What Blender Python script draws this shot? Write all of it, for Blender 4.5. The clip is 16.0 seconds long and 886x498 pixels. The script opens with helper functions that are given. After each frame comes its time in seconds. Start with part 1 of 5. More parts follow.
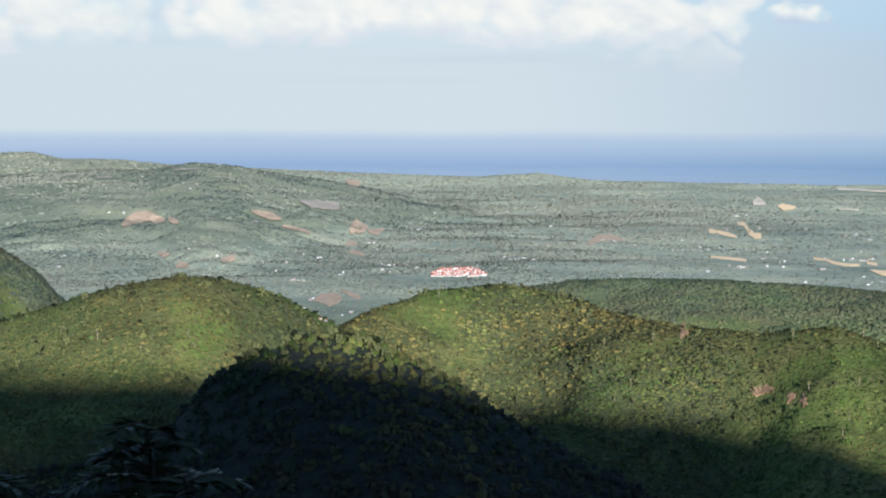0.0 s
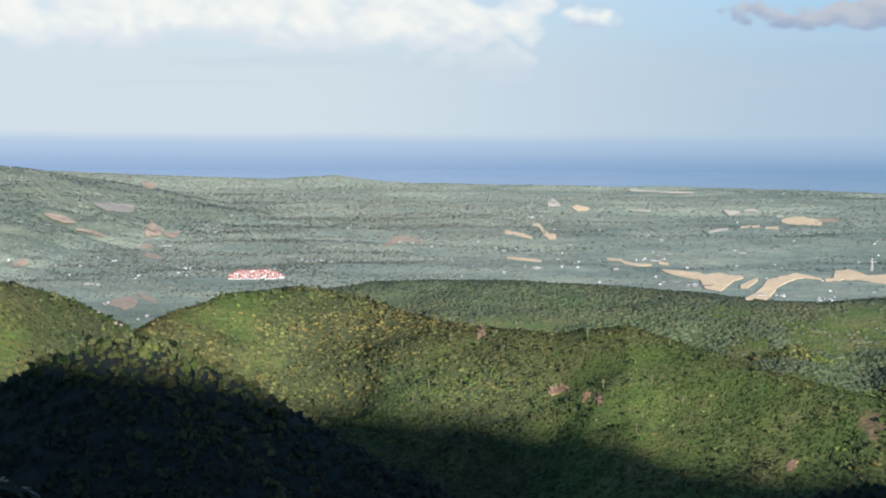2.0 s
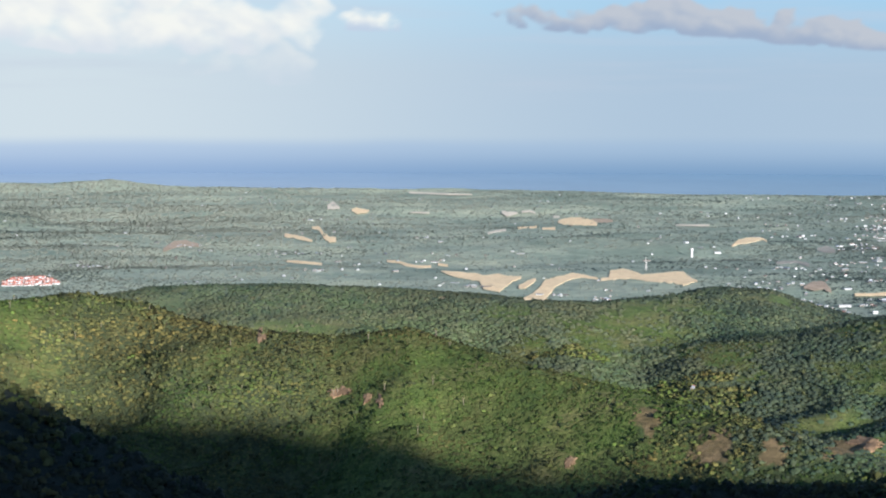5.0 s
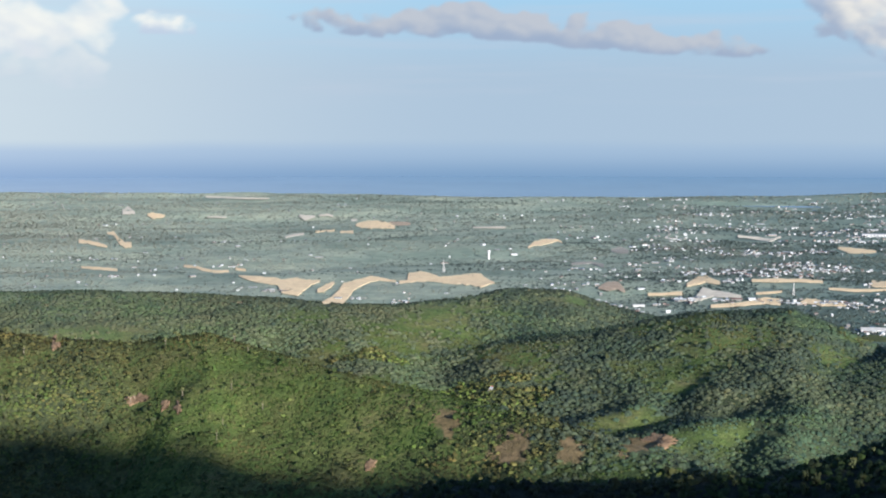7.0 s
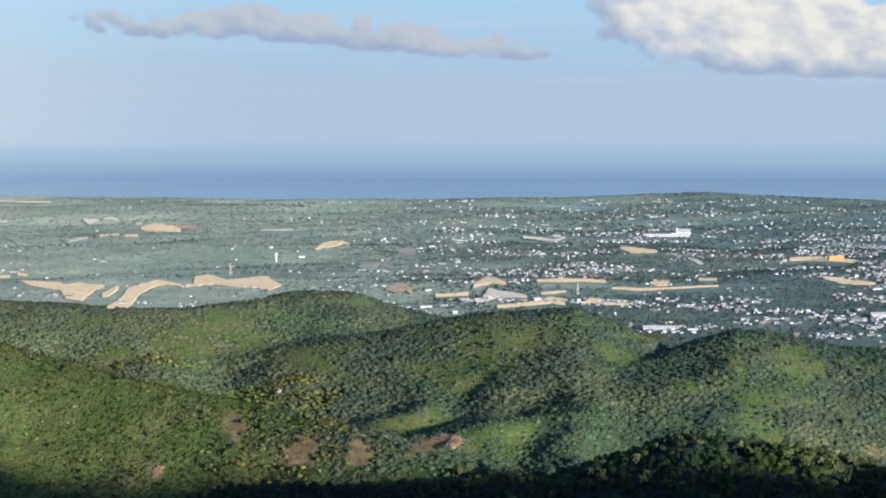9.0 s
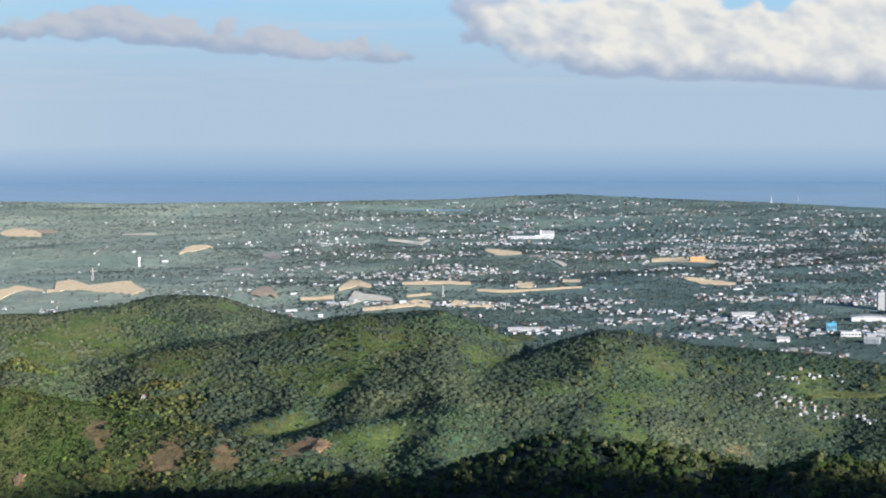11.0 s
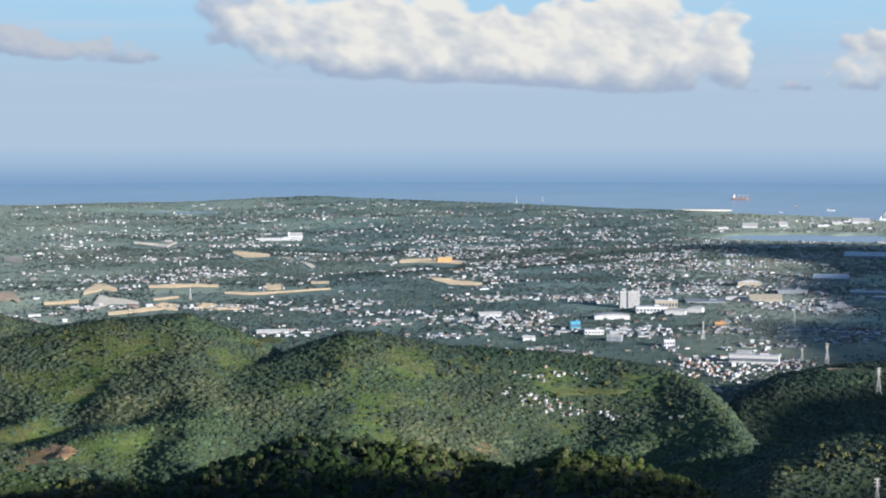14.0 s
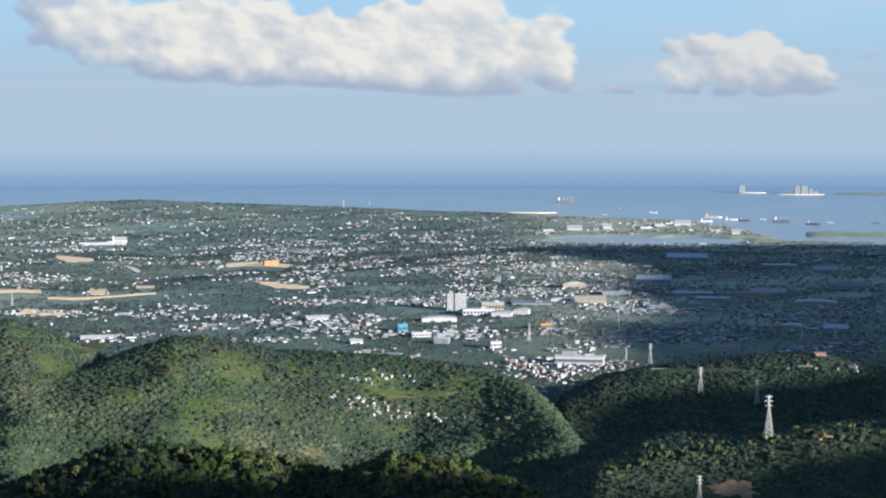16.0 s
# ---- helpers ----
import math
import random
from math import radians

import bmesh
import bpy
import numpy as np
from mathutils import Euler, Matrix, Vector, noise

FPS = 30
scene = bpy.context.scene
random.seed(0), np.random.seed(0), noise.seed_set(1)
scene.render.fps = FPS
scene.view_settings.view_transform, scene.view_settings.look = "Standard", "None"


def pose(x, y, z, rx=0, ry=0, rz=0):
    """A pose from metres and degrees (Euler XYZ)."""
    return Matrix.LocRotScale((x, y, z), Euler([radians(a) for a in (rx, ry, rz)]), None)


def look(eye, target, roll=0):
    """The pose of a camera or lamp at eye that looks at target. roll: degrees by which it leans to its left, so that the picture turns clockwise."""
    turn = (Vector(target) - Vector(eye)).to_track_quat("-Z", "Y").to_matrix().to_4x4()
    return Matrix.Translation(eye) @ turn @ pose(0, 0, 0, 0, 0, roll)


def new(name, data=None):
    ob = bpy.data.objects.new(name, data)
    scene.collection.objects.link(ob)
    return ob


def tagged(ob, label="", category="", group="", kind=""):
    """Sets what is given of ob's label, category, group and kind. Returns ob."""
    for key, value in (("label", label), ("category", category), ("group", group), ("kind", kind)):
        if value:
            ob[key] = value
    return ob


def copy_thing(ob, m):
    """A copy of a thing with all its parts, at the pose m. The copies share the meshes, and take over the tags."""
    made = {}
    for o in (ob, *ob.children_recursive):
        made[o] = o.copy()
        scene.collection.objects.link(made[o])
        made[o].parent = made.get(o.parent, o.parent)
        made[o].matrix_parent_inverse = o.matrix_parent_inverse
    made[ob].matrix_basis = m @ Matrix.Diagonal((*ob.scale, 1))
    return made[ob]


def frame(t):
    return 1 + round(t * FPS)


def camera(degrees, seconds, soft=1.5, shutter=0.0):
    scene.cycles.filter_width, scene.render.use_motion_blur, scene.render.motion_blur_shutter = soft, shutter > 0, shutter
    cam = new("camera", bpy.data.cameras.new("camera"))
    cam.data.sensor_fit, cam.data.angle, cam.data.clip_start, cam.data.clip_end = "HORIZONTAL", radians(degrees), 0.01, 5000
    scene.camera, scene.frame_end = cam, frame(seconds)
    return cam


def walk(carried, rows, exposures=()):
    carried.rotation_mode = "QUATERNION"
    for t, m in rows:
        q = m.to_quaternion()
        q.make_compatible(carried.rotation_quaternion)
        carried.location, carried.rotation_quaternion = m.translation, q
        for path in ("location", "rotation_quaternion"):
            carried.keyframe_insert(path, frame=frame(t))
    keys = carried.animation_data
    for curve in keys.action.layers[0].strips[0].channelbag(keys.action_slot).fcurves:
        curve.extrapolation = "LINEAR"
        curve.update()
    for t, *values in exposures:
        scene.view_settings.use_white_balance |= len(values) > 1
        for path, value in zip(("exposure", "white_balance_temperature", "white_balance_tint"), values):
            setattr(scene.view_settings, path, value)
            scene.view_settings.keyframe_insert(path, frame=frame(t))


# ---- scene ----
# The lookout: a person standing on a hill turns to the right over hills, a coastal plain and the sea.
cam = camera(26.73, 16.0, soft=2.0)
ROWS = [
    (0.0, 0.007, -4.141, 0.181),
    (0.5, 1.443, -4.103, 0.223),
    (1.0, 2.769, -4.079, 0.208),
    (1.5, 4.45, -4.072, 0.264),
    (2.0, 6.234, -4.051, 0.292),
    (2.5, 7.616, -4.019, 0.307),
    (3.0, 9.029, -3.99, 0.292),
    (3.5, 10.325, -3.958, 0.307),
    (4.0, 11.229, -3.932, 0.28),
    (6.5, 17.202, -3.896, 0.005),
    (7.0, 19.21, -3.827, 0.008),
    (7.5, 21.088, -3.819, -0.06),
    (8.0, 22.761, -3.8, -0.068),
    (8.5, 24.182, -3.772, -0.071),
    (9.0, 25.75, -3.763, -0.02),
    (9.5, 26.971, -3.741, -0.009),
    (12.0, 32.433, -3.672, -0.082),
    (12.5, 33.974, -3.678, -0.028),
    (13.0, 35.04, -3.668, -0.072),
    (13.5, 36.116, -3.645, -0.04),
    (14.0, 37.64, -3.636, -0.031),
    (14.5, 39.019, -3.589, -0.073),
    (15.0, 40.221, -3.577, -0.052),
    (15.5, 41.734, -3.549, -0.037),
    (16.0, 42.958, -3.54, 0.008),
]

def heading(az, el):
    a, e = radians(az), radians(el)
    return Vector((math.sin(a) * math.cos(e), math.cos(a) * math.cos(e), math.sin(e)))


def eye_at(az):
    """The eye turns about the body, a forearm ahead of its middle."""
    return Vector((0.3 * math.sin(radians(az)), 0.3 * math.cos(radians(az)), 0.0))


walk(cam, [(t, look(eye_at(yaw), eye_at(yaw) + heading(yaw, pitch), roll)) for t, yaw, pitch, roll in ROWS],
     exposures=[(0.0, 1.2), (16.0, 1.2)])

# ---- light ----
SUN_AZ, SUN_EL = 170.0, 12.0
world = bpy.data.worlds.new("world")
scene.world = world
world.use_nodes = True
wn = world.node_tree
sky = wn.nodes.new("ShaderNodeTexSky")
sky.sky_type, sky.sun_disc = "NISHITA", False
sky.sun_elevation, sky.sun_rotation = radians(SUN_EL), radians(SUN_AZ)
sky.altitude, sky.air_density, sky.dust_density, sky.ozone_density = 500, 1.0, 0.5, 3.0
wn.links.new(sky.outputs[0], wn.nodes["Background"].inputs[0])
wn.nodes["Background"].inputs[1].default_value = 0.081
sun_data = bpy.data.lights.new("sun", "SUN")
sun_data.energy, sun_data.angle, sun_data.color = 5.0, radians(1.1), (1.0, 0.93, 0.86)
sun = new("sun", sun_data)
sun.matrix_world = look(heading(SUN_AZ, SUN_EL) * 500, (0, 0, 0))

# ---- number helpers ----
rng = np.random.default_rng(7)


def lattice(ix, iy, seed):
    h = (ix.astype(np.int64) * 374761393 + iy.astype(np.int64) * 668265263 + seed * 974711) & 0xFFFFFFFF
    h = ((h ^ (h >> 13)) * 1274126177) & 0xFFFFFFFF
    h = h ^ (h >> 16)
    return (h & 0xFFFF) / 65535.0


def value_noise(x, y, seed=0):
    x, y = np.asarray(x, float), np.asarray(y, float)
    ix, iy = np.floor(x), np.floor(y)
    fx, fy = x - ix, y - iy
    fx, fy = fx * fx * (3 - 2 * fx), fy * fy * (3 - 2 * fy)
    a, b = lattice(ix, iy, seed), lattice(ix + 1, iy, seed)
    c, d = lattice(ix, iy + 1, seed), lattice(ix + 1, iy + 1, seed)
    return (a + (b - a) * fx) * (1 - fy) + (c + (d - c) * fx) * fy


def fbm(x, y, seed=0, octaves=4):
    """Layered noise between about -1 and 1."""
    total, amp = 0.0, 0.5
    for k in range(octaves):
        total = total + amp * (2 * value_noise(x, y, seed + 17 * k) - 1)
        x, y, amp = x * 2.03 + 5.2, y * 2.03 + 1.3, amp * 0.5
    return total


def smooth(a, b, x):
    t = np.clip((x - a) / (b - a), 0, 1)
    return t * t * (3 - 2 * t)


# ---- the lie of the land, in polar terms round the lookout ----
SEA_Z = -190.0
# crest lines: (azimuth, elevation as seen from the lookout, distance)
CRESTS = {}
CRESTS["spur"] = ((-9.42, -10.42, 560), (-7.14, -7.94, 560), (-5.75, -7.15, 560), (-4.56, -6.75, 560), (-3.37, -6.55, 560), (-2.18, -6.80, 555),
    (-0.89, -7.40, 550), (0.30, -8.04, 545), (1.39, -8.74, 540), (3.08, -9.73, 530), (5.56, -10.92, 520), (8.93, -13.40, 500))
CRESTS["west_hill"] = ((-21.82, -7.15, 800), (-15.87, -6.55, 800), (-13.39, -6.06, 800), (-11.90, -5.66, 800), (-10.42, -5.21, 800), (-9.03, -4.92, 800), (-8.04, -4.77, 800),
    (-6.65, -4.92, 810), (-4.96, -5.46, 830), (-3.87, -6.01, 850), (-3.17, -6.45, 870), (-1.49, -7.94, 900))
CRESTS["green_hill"] = ((-4.96, -7.54, 880), (-3.37, -6.55, 900), (-2.28, -5.96, 940), (-0.40, -5.31, 1000), (1.98, -5.11, 1020), (3.77, -5.41, 1010), (5.16, -5.91, 980),
    (7.24, -6.30, 950), (9.72, -6.50, 930), (12.00, -6.21, 910), (13.09, -6.55, 890), (13.89, -6.80, 870), (15.97, -7.45, 820), (19.15, -8.14, 770),
    (20.73, -8.44, 750), (23.01, -9.03, 715), (26.49, -10.02, 670), (29.26, -11.51, 640))
CRESTS["middle_hill"] = ((-0.99, -6.45, 1500), (2.48, -5.26, 1480), (3.97, -5.02, 1450), (5.85, -4.97, 1420), (8.63, -4.97, 1400), (11.41, -5.10, 1380), (13.39, -5.20, 1350), (15.97, -5.43, 1320),
    (17.76, -5.51, 1320), (19.54, -5.30, 1350), (21.23, -4.98, 1380), (23.01, -5.05, 1380), (24.70, -5.58, 1360), (25.89, -5.85, 1340), (27.78, -6.95, 1300))
CRESTS["east_hill"] = ((20.5, -6.75, 1200), (24.70, -6.10, 1200), (27.28, -5.62, 1200), (29.86, -5.52, 1200), (30.55, -5.76, 1190), (32.14, -6.42, 1170), (33.73, -7.45, 1150))
CRESTS["round_hill"] = ((30.9, -7.35, 1080), (32.40, -6.88, 1100), (33.53, -6.46, 1120), (34.72, -6.12, 1130), (36.01, -6.24, 1130), (37.70, -6.55, 1130), (40.37, -6.70, 1140), (42.06, -6.80, 1150),
    (44.24, -7.15, 1130), (45.53, -7.59, 1090), (46.43, -8.44, 1030), (47.22, -9.53, 960))
CRESTS["near_ridge"] = ((14.88, -12.41, 620), (17.56, -11.31, 620), (19.54, -10.82, 615), (24.01, -10.87, 610), (25.69, -10.72, 610), (27.28, -10.42, 605), (28.87, -10.62, 600), (30.55, -10.07, 600), (32.14, -9.63, 600),
    (33.33, -9.23, 600), (35.12, -9.43, 595), (36.90, -9.58, 590), (38.79, -9.88, 590), (39.78, -10.27, 570), (41.27, -9.63, 560), (43.25, -9.93, 555), (45.04, -10.47, 550), (46.82, -11.41, 545), (49.60, -13.40, 540))
CRESTS["tower_hill"] = ((44.64, -10.52, 1050), (45.53, -9.73, 1100), (46.72, -8.09, 1150), (47.81, -7.50, 1180), (49.30, -7.20, 1200), (51.09, -6.95, 1220), (52.58, -6.75, 1230),
    (54.46, -6.70, 1230), (56.44, -7.05, 1220), (61.50, -7.35, 1200), (69.44, -7.45, 1200))
CRESTS["tower_spur"] = ((44.14, -11.91, 820), (45.83, -11.02, 830), (47.81, -9.83, 840), (49.30, -9.38, 850), (51.88, -9.23, 850), (54.46, -8.74, 860), (56.44, -8.49, 870), (63.49, -8.34, 880))
CRESTS["dark_flank"] = ((-25.79, -3.38, 1350), (-14.98, -3.78, 1350), (-13.39, -3.97, 1330), (-12.40, -4.67, 1300), (-11.71, -5.46, 1280), (-9.92, -6.95, 1250))
CRESTS["far_range"] = ((-29.76, -1.00, 4550), (-13.39, -1.20, 4550), (-12.40, -1.17, 4550), (-11.51, -1.39, 4550), (-9.82, -1.41, 4550), (-8.33, -1.57, 4550), (-6.15, -1.67, 4550), (-3.87, -1.79, 4550), (-1.49, -1.91, 4550), (0.99, -2.09, 4550))
CRESTS["quarry_hill"] = ((-29.76, -1.89, 3400), (-14.98, -2.04, 3400), (-12.40, -1.84, 3400), (-11.41, -1.77, 3400), (-10.42, -1.71, 3400), (-9.03, -1.77, 3400), (-7.64, -1.51, 3400), (-6.45, -1.59, 3400),
    (-4.96, -1.87, 3400), (-3.17, -2.12, 3400), (-1.49, -2.49, 3350), (0.50, -2.88, 3300))
# how steeply a crest falls to the lookout's side and to the far side, and how rounded it is
SHAPES = {"spur": (0.50, 0.5, 10), "west_hill": (0.42, 0.35, 22), "green_hill": (0.40, 0.34, 26), "middle_hill": (0.17, 0.22, 40), "east_hill": (0.21, 0.25, 50),
          "round_hill": (0.25, 0.26, 40), "near_ridge": (0.45, 0.40, 14), "tower_hill": (0.26, 0.2, 40), "tower_spur": (0.30, 0.2, 25), "dark_flank": (0.26, 0.2, 40),
          "far_range": (0.10, 0.10, 120), "quarry_hill": (0.085, 0.10, 150)}
# the shore: (azimuth, distance)
SHORE = ((-30, 4900), (-6.1, 4850), (-3.9, 4760), (-1.5, 4670), (1.2, 4590), (2.9, 4700), (4.6, 4520), (7.2, 4440), (12.0, 4420), (16.0, 4390), (19.2, 4290), (25.6, 4300), (29.0, 4330), (32.3, 4450),
         (34.3, 4470), (39.5, 4310), (42.9, 4160), (44.1, 4150), (47.6, 3990), (50.2, 3930), (51.6, 3760), (52.7, 3540), (53.3, 3350), (60, 3330), (75, 3300))
# sheltered water: (azimuth, distance, half width in degrees, half depth)
LAGOONS = ((49.2, 3320, 3.3, 120), (28.9, 4040, 2.1, 45), (30.2, 3960, 0.7, 25))
# the unseen mountain behind the lookout, across the sun's way, its heights set to the shade wanted; beyond 1359 it is
# added in place of a cloud's shadow: (sideways, height)
SHADE_RIDGE = ((-900, 260), (-84, 240), (-60, 106), (-25, 104), (20, 102), (42, 98), (62, 92), (85, 88), (104, 83), (150, 89), (187, 92), (225, 87), (253, 84), (273, 77), (290, 69), (305, 54),
              (372, 37), (410, 30), (443, 16), (520, 2), (600, -10), (690, -18), (780, -15), (835, -8), (930, 10), (964, 16), (1096, 6), (1359, 40), (1451, 64), (1607, 78), (1732, 88), (1953, 122), (2197, 165), (2420, 240),
              (2569, 230), (2690, 195), (2850, 170), (2970, 150), (3300, 100))


def sea_level(d):
    """The sea lies flat near the shore and is bent upward beyond, to fit the camera's view."""
    el = -3.296 + 1.696 * np.clip((d - 3300) / 1600, 0, 1)
    return np.where(d < 3300, SEA_Z, d * np.tan(np.radians(el)))


def ground_polar(az, d):
    az, d = np.asarray(az, float), np.asarray(d, float)
    x, y = d * np.sin(np.radians(az)), d * np.cos(np.radians(az))
    n1 = fbm(x / 160, y / 160, 3, 4)
    n2 = fbm(x / 38, y / 38, 11, 3)
    spurs = 1 - 2.6 * np.abs(fbm(x / 120 + 0.7 * n1, y / 190, 19, 3))
    shore = np.interp(az, [s[0] for s in SHORE], [s[1] for s in SHORE]) + 40 * fbm(az / 1.3, az * 0 + 2.2, 31, 3)
    quiet = 1 - 0.92 * smooth(34, 45, az) * smooth(2700, 3150, d)
    plain = sea_level(d) + 3 + quiet * smooth(1500, 2300, d) * (1 - smooth(-0.25, 0.05, (d - shore) / 700)) * (5 + 14 * fbm(x / 420, y / 260, 41, 3))
    plain = np.maximum(plain, sea_level(d) + 1.2) - 14 * smooth(-30, 40, d - shore)
    spit = smooth(0, 0.6, az - 53.6) * smooth(0, 30, d - 3440) * (1 - smooth(-40, 0, d - 3640))
    plain = np.maximum(plain, sea_level(d) - 6 + 8.5 * spit)
    for a0, d0, wa, wd in LAGOONS:
        r = np.hypot((az - a0) / wa, (d - d0) / wd) + 0.25 * fbm(az / 0.9, d / 60, 61, 3)
        plain = plain - 9 * (1 - smooth(0.8, 1.05, r))
    z = plain
    for key, pts in CRESTS.items():
        front, back, w = SHAPES[key]
        a = [p[0] for p in pts]
        el = np.interp(az, a, [p[1] for p in pts])
        dc = np.interp(az, a, [p[2] for p in pts])
        zc = dc * np.tan(np.radians(el)) - (3.0 if dc.mean() < 2000 and key != "tower_hill" else 1.0)
        out = np.maximum(np.maximum(a[0] - az, az - a[-1]), 0)
        zc = zc - out * np.radians(1) * dc * 0.35
        off = d - dc
        fall = np.sqrt(off * off + w * w) - w
        depth = np.where(off < 0, front, back) * fall
        gully = depth * (0.24 * n1 + 0.12 * n2) * (1.0 if dc.mean() < 2000 else 0.4) + np.minimum(depth, 40) * (0.40 if dc.mean() < 2000 else 0.15) * (spurs - 0.5) + (0.8 if dc.mean() < 2000 else 2.5) * n2
        h = zc - depth + gully
        k = 5.0
        z = np.maximum(z, h) + np.maximum(k - np.abs(z - h), 0) ** 2 / (4 * k)
    hill = -1.7 - 0.46 * d + 1.0 * n2 * smooth(5, 60, d)
    sa = np.radians(az - (SUN_AZ - 180))
    side, back_off = d * np.sin(sa), d * np.cos(sa) + 230
    # beyond 1300 extra roughness breaks the edge of the added ridge's shadow
    top = np.interp(side, [b[0] for b in SHADE_RIDGE], [b[1] for b in SHADE_RIDGE]) + 3 * n2 + smooth(1300, 1600, side) * 22 * fbm(side / 210, side * 0 + 3.3, 71, 4)
    behind = top - 0.62 * (np.sqrt(back_off ** 2 + 225) - 15)
    return np.maximum(np.maximum(z, hill), behind)


def ground_z(x, y):
    return ground_polar(np.degrees(np.arctan2(x, y)), np.hypot(x, y))


def open_ground(az, d, x, y):
    """How grassy a place is: the flank of the green hill and some glades."""
    flank = smooth(8.0, 10.5, az) * (1 - smooth(17, 21, az)) * (1 - smooth(960, 1010, d))
    west = (1 - smooth(-7, -4, az)) * smooth(600, 700, d) * (1 - smooth(950, 1050, d))
    glade = smooth(0.06, 0.32, fbm(x / 48, y / 48, 77, 4)) * (1 - 0.85 * smooth(43, 46, az))
    for a0, d0, wa, wd in ((36.6, 1080, 1.0, 45), (34.6, 1060, 0.6, 40), (28.6, 1130, 0.9, 40), (41.0, 1090, 0.8, 30), (18.2, 1270, 0.7, 40)):
        glade = np.maximum(glade, 1 - smooth(0.5, 1.1, np.hypot((az - a0) / wa, (d - d0) / wd)))
    return np.clip(0.86 * flank + 0.40 * west + 0.85 * glade, 0, 0.95)


# ---- materials ----
def material(name, rough=0.9):
    m = bpy.data.materials.new(name)
    m.use_nodes = True
    b = m.node_tree.nodes["Principled BSDF"]
    b.inputs["Roughness"].default_value = rough
    b.inputs["Specular IOR Level"].default_value = 0.15
    return m, m.node_tree, b


def node(tree, kind, **values):
    n = tree.nodes.new(kind)
    for key, value in values.items():
        n.inputs[key].default_value = value
    return n


def ramp(tree, source, stops):
    n = tree.nodes.new("ShaderNodeValToRGB")
    tree.links.new(source, n.inputs[0])
    e = n.color_ramp.elements
    while len(e) < len(stops):
        e.new(0.5)
    for k, (p, c) in enumerate(stops):
        e[k].position, e[k].color = p, (*c, 1)
    return n.outputs[0]


def mixed(tree, fac, a, b, kind="MIX"):
    n = tree.nodes.new("ShaderNodeMix")
    n.data_type, n.blend_type = "RGBA", kind
    for slot, v in ((0, fac), (6, a), (7, b)):
        if isinstance(v, (int, float)):
            n.inputs[slot].default_value = v
        elif isinstance(v, tuple):
            n.inputs[slot].default_value = (*v, 1)
        else:
            tree.links.new(v, n.inputs[slot])
    return n.outputs[2]


def noise_of(tree, scale, detail=4, rough=0.6, coords=None):
    n = node(tree, "ShaderNodeTexNoise", Scale=scale, Detail=detail, Roughness=rough)
    if coords is None:
        coords = tree.nodes.new("ShaderNodeNewGeometry").outputs["Position"]
    tree.links.new(coords, n.inputs["Vector"])
    return n.outputs[0]


def attribute(tree, name):
    n = tree.nodes.new("ShaderNodeAttribute")
    n.attribute_name = name
    return n


def bumped(tree, b, height, strength=0.5, distance=1.0):
    n = node(tree, "ShaderNodeBump", Strength=strength, Distance=distance)
    tree.links.new(height, n.inputs["Height"])
    tree.links.new(n.outputs[0], b.inputs["Normal"])


def cells(tree, scale):
    """Clumps of growth: a random value for each, and how far a place is from its middle."""
    n = node(tree, "ShaderNodeTexVoronoi", Scale=scale)
    tree.links.new(tree.nodes.new("ShaderNodeNewGeometry").outputs["Position"], n.inputs["Vector"])
    return n.outputs["Color"], n.outputs["Distance"]


def ground_material():
    """Forest floor and grass on the hills, fields on the plain; the paler west and bluer east are haze put into the
    colour.
    """
    m, t, b = material("ground_cover")
    east = attribute(t, "east").outputs["Fac"]
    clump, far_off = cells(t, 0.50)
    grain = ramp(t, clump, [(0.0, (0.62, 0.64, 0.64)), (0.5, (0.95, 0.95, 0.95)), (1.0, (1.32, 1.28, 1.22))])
    # painted shade: the ground darkens between clumps of growth
    gap_shade = ramp(t, far_off, [(0.25, (1.1, 1.1, 1.1)), (0.95, (0.62, 0.64, 0.66))])
    grass = ramp(t, noise_of(t, 0.035, 7), [(0.3, (0.070, 0.116, 0.032)), (0.45, (0.096, 0.142, 0.038)), (0.55, (0.122, 0.148, 0.048)), (0.7, (0.160, 0.150, 0.066))])
    # dark undergrowth, with the shade under the trees mixed into its colour
    floor = ramp(t, noise_of(t, 0.08, 5), [(0.35, (0.048, 0.066, 0.034)), (0.65, (0.076, 0.094, 0.045))])
    near = mixed(t, attribute(t, "grass").outputs["Fac"], mixed(t, 1.0, floor, gap_shade, "MULTIPLY"), mixed(t, 1.0, grass, mixed(t, 0.35, (1.0, 1.0, 1.0), gap_shade), "MULTIPLY"))
    near = mixed(t, 1.0, near, grain, "MULTIPLY")
    # bluish tint toward the east: haze mixed into the hill colour
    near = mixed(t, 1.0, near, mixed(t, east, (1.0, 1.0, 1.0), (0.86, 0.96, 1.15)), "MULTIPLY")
    # ground nearest the lookout darkened: shade painted into its colour
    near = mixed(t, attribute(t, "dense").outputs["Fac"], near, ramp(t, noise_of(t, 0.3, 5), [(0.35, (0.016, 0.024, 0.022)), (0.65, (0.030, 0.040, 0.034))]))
    dry = ramp(t, noise_of(t, 0.10, 6), [(0.35, (0.150, 0.110, 0.058)), (0.65, (0.250, 0.178, 0.105))])
    edge = node(t, "ShaderNodeMath")
    edge.operation = "ADD"
    t.links.new(attribute(t, "dry").outputs["Fac"], edge.inputs[0])
    t.links.new(noise_of(t, 0.16, 8, 0.75), edge.inputs[1])
    near = mixed(t, ramp(t, edge.outputs[0], [(0.78, (0.0, 0.0, 0.0)), (1.0, (0.8, 0.8, 0.8))]), near, mixed(t, 1.0, dry, grain, "MULTIPLY"))
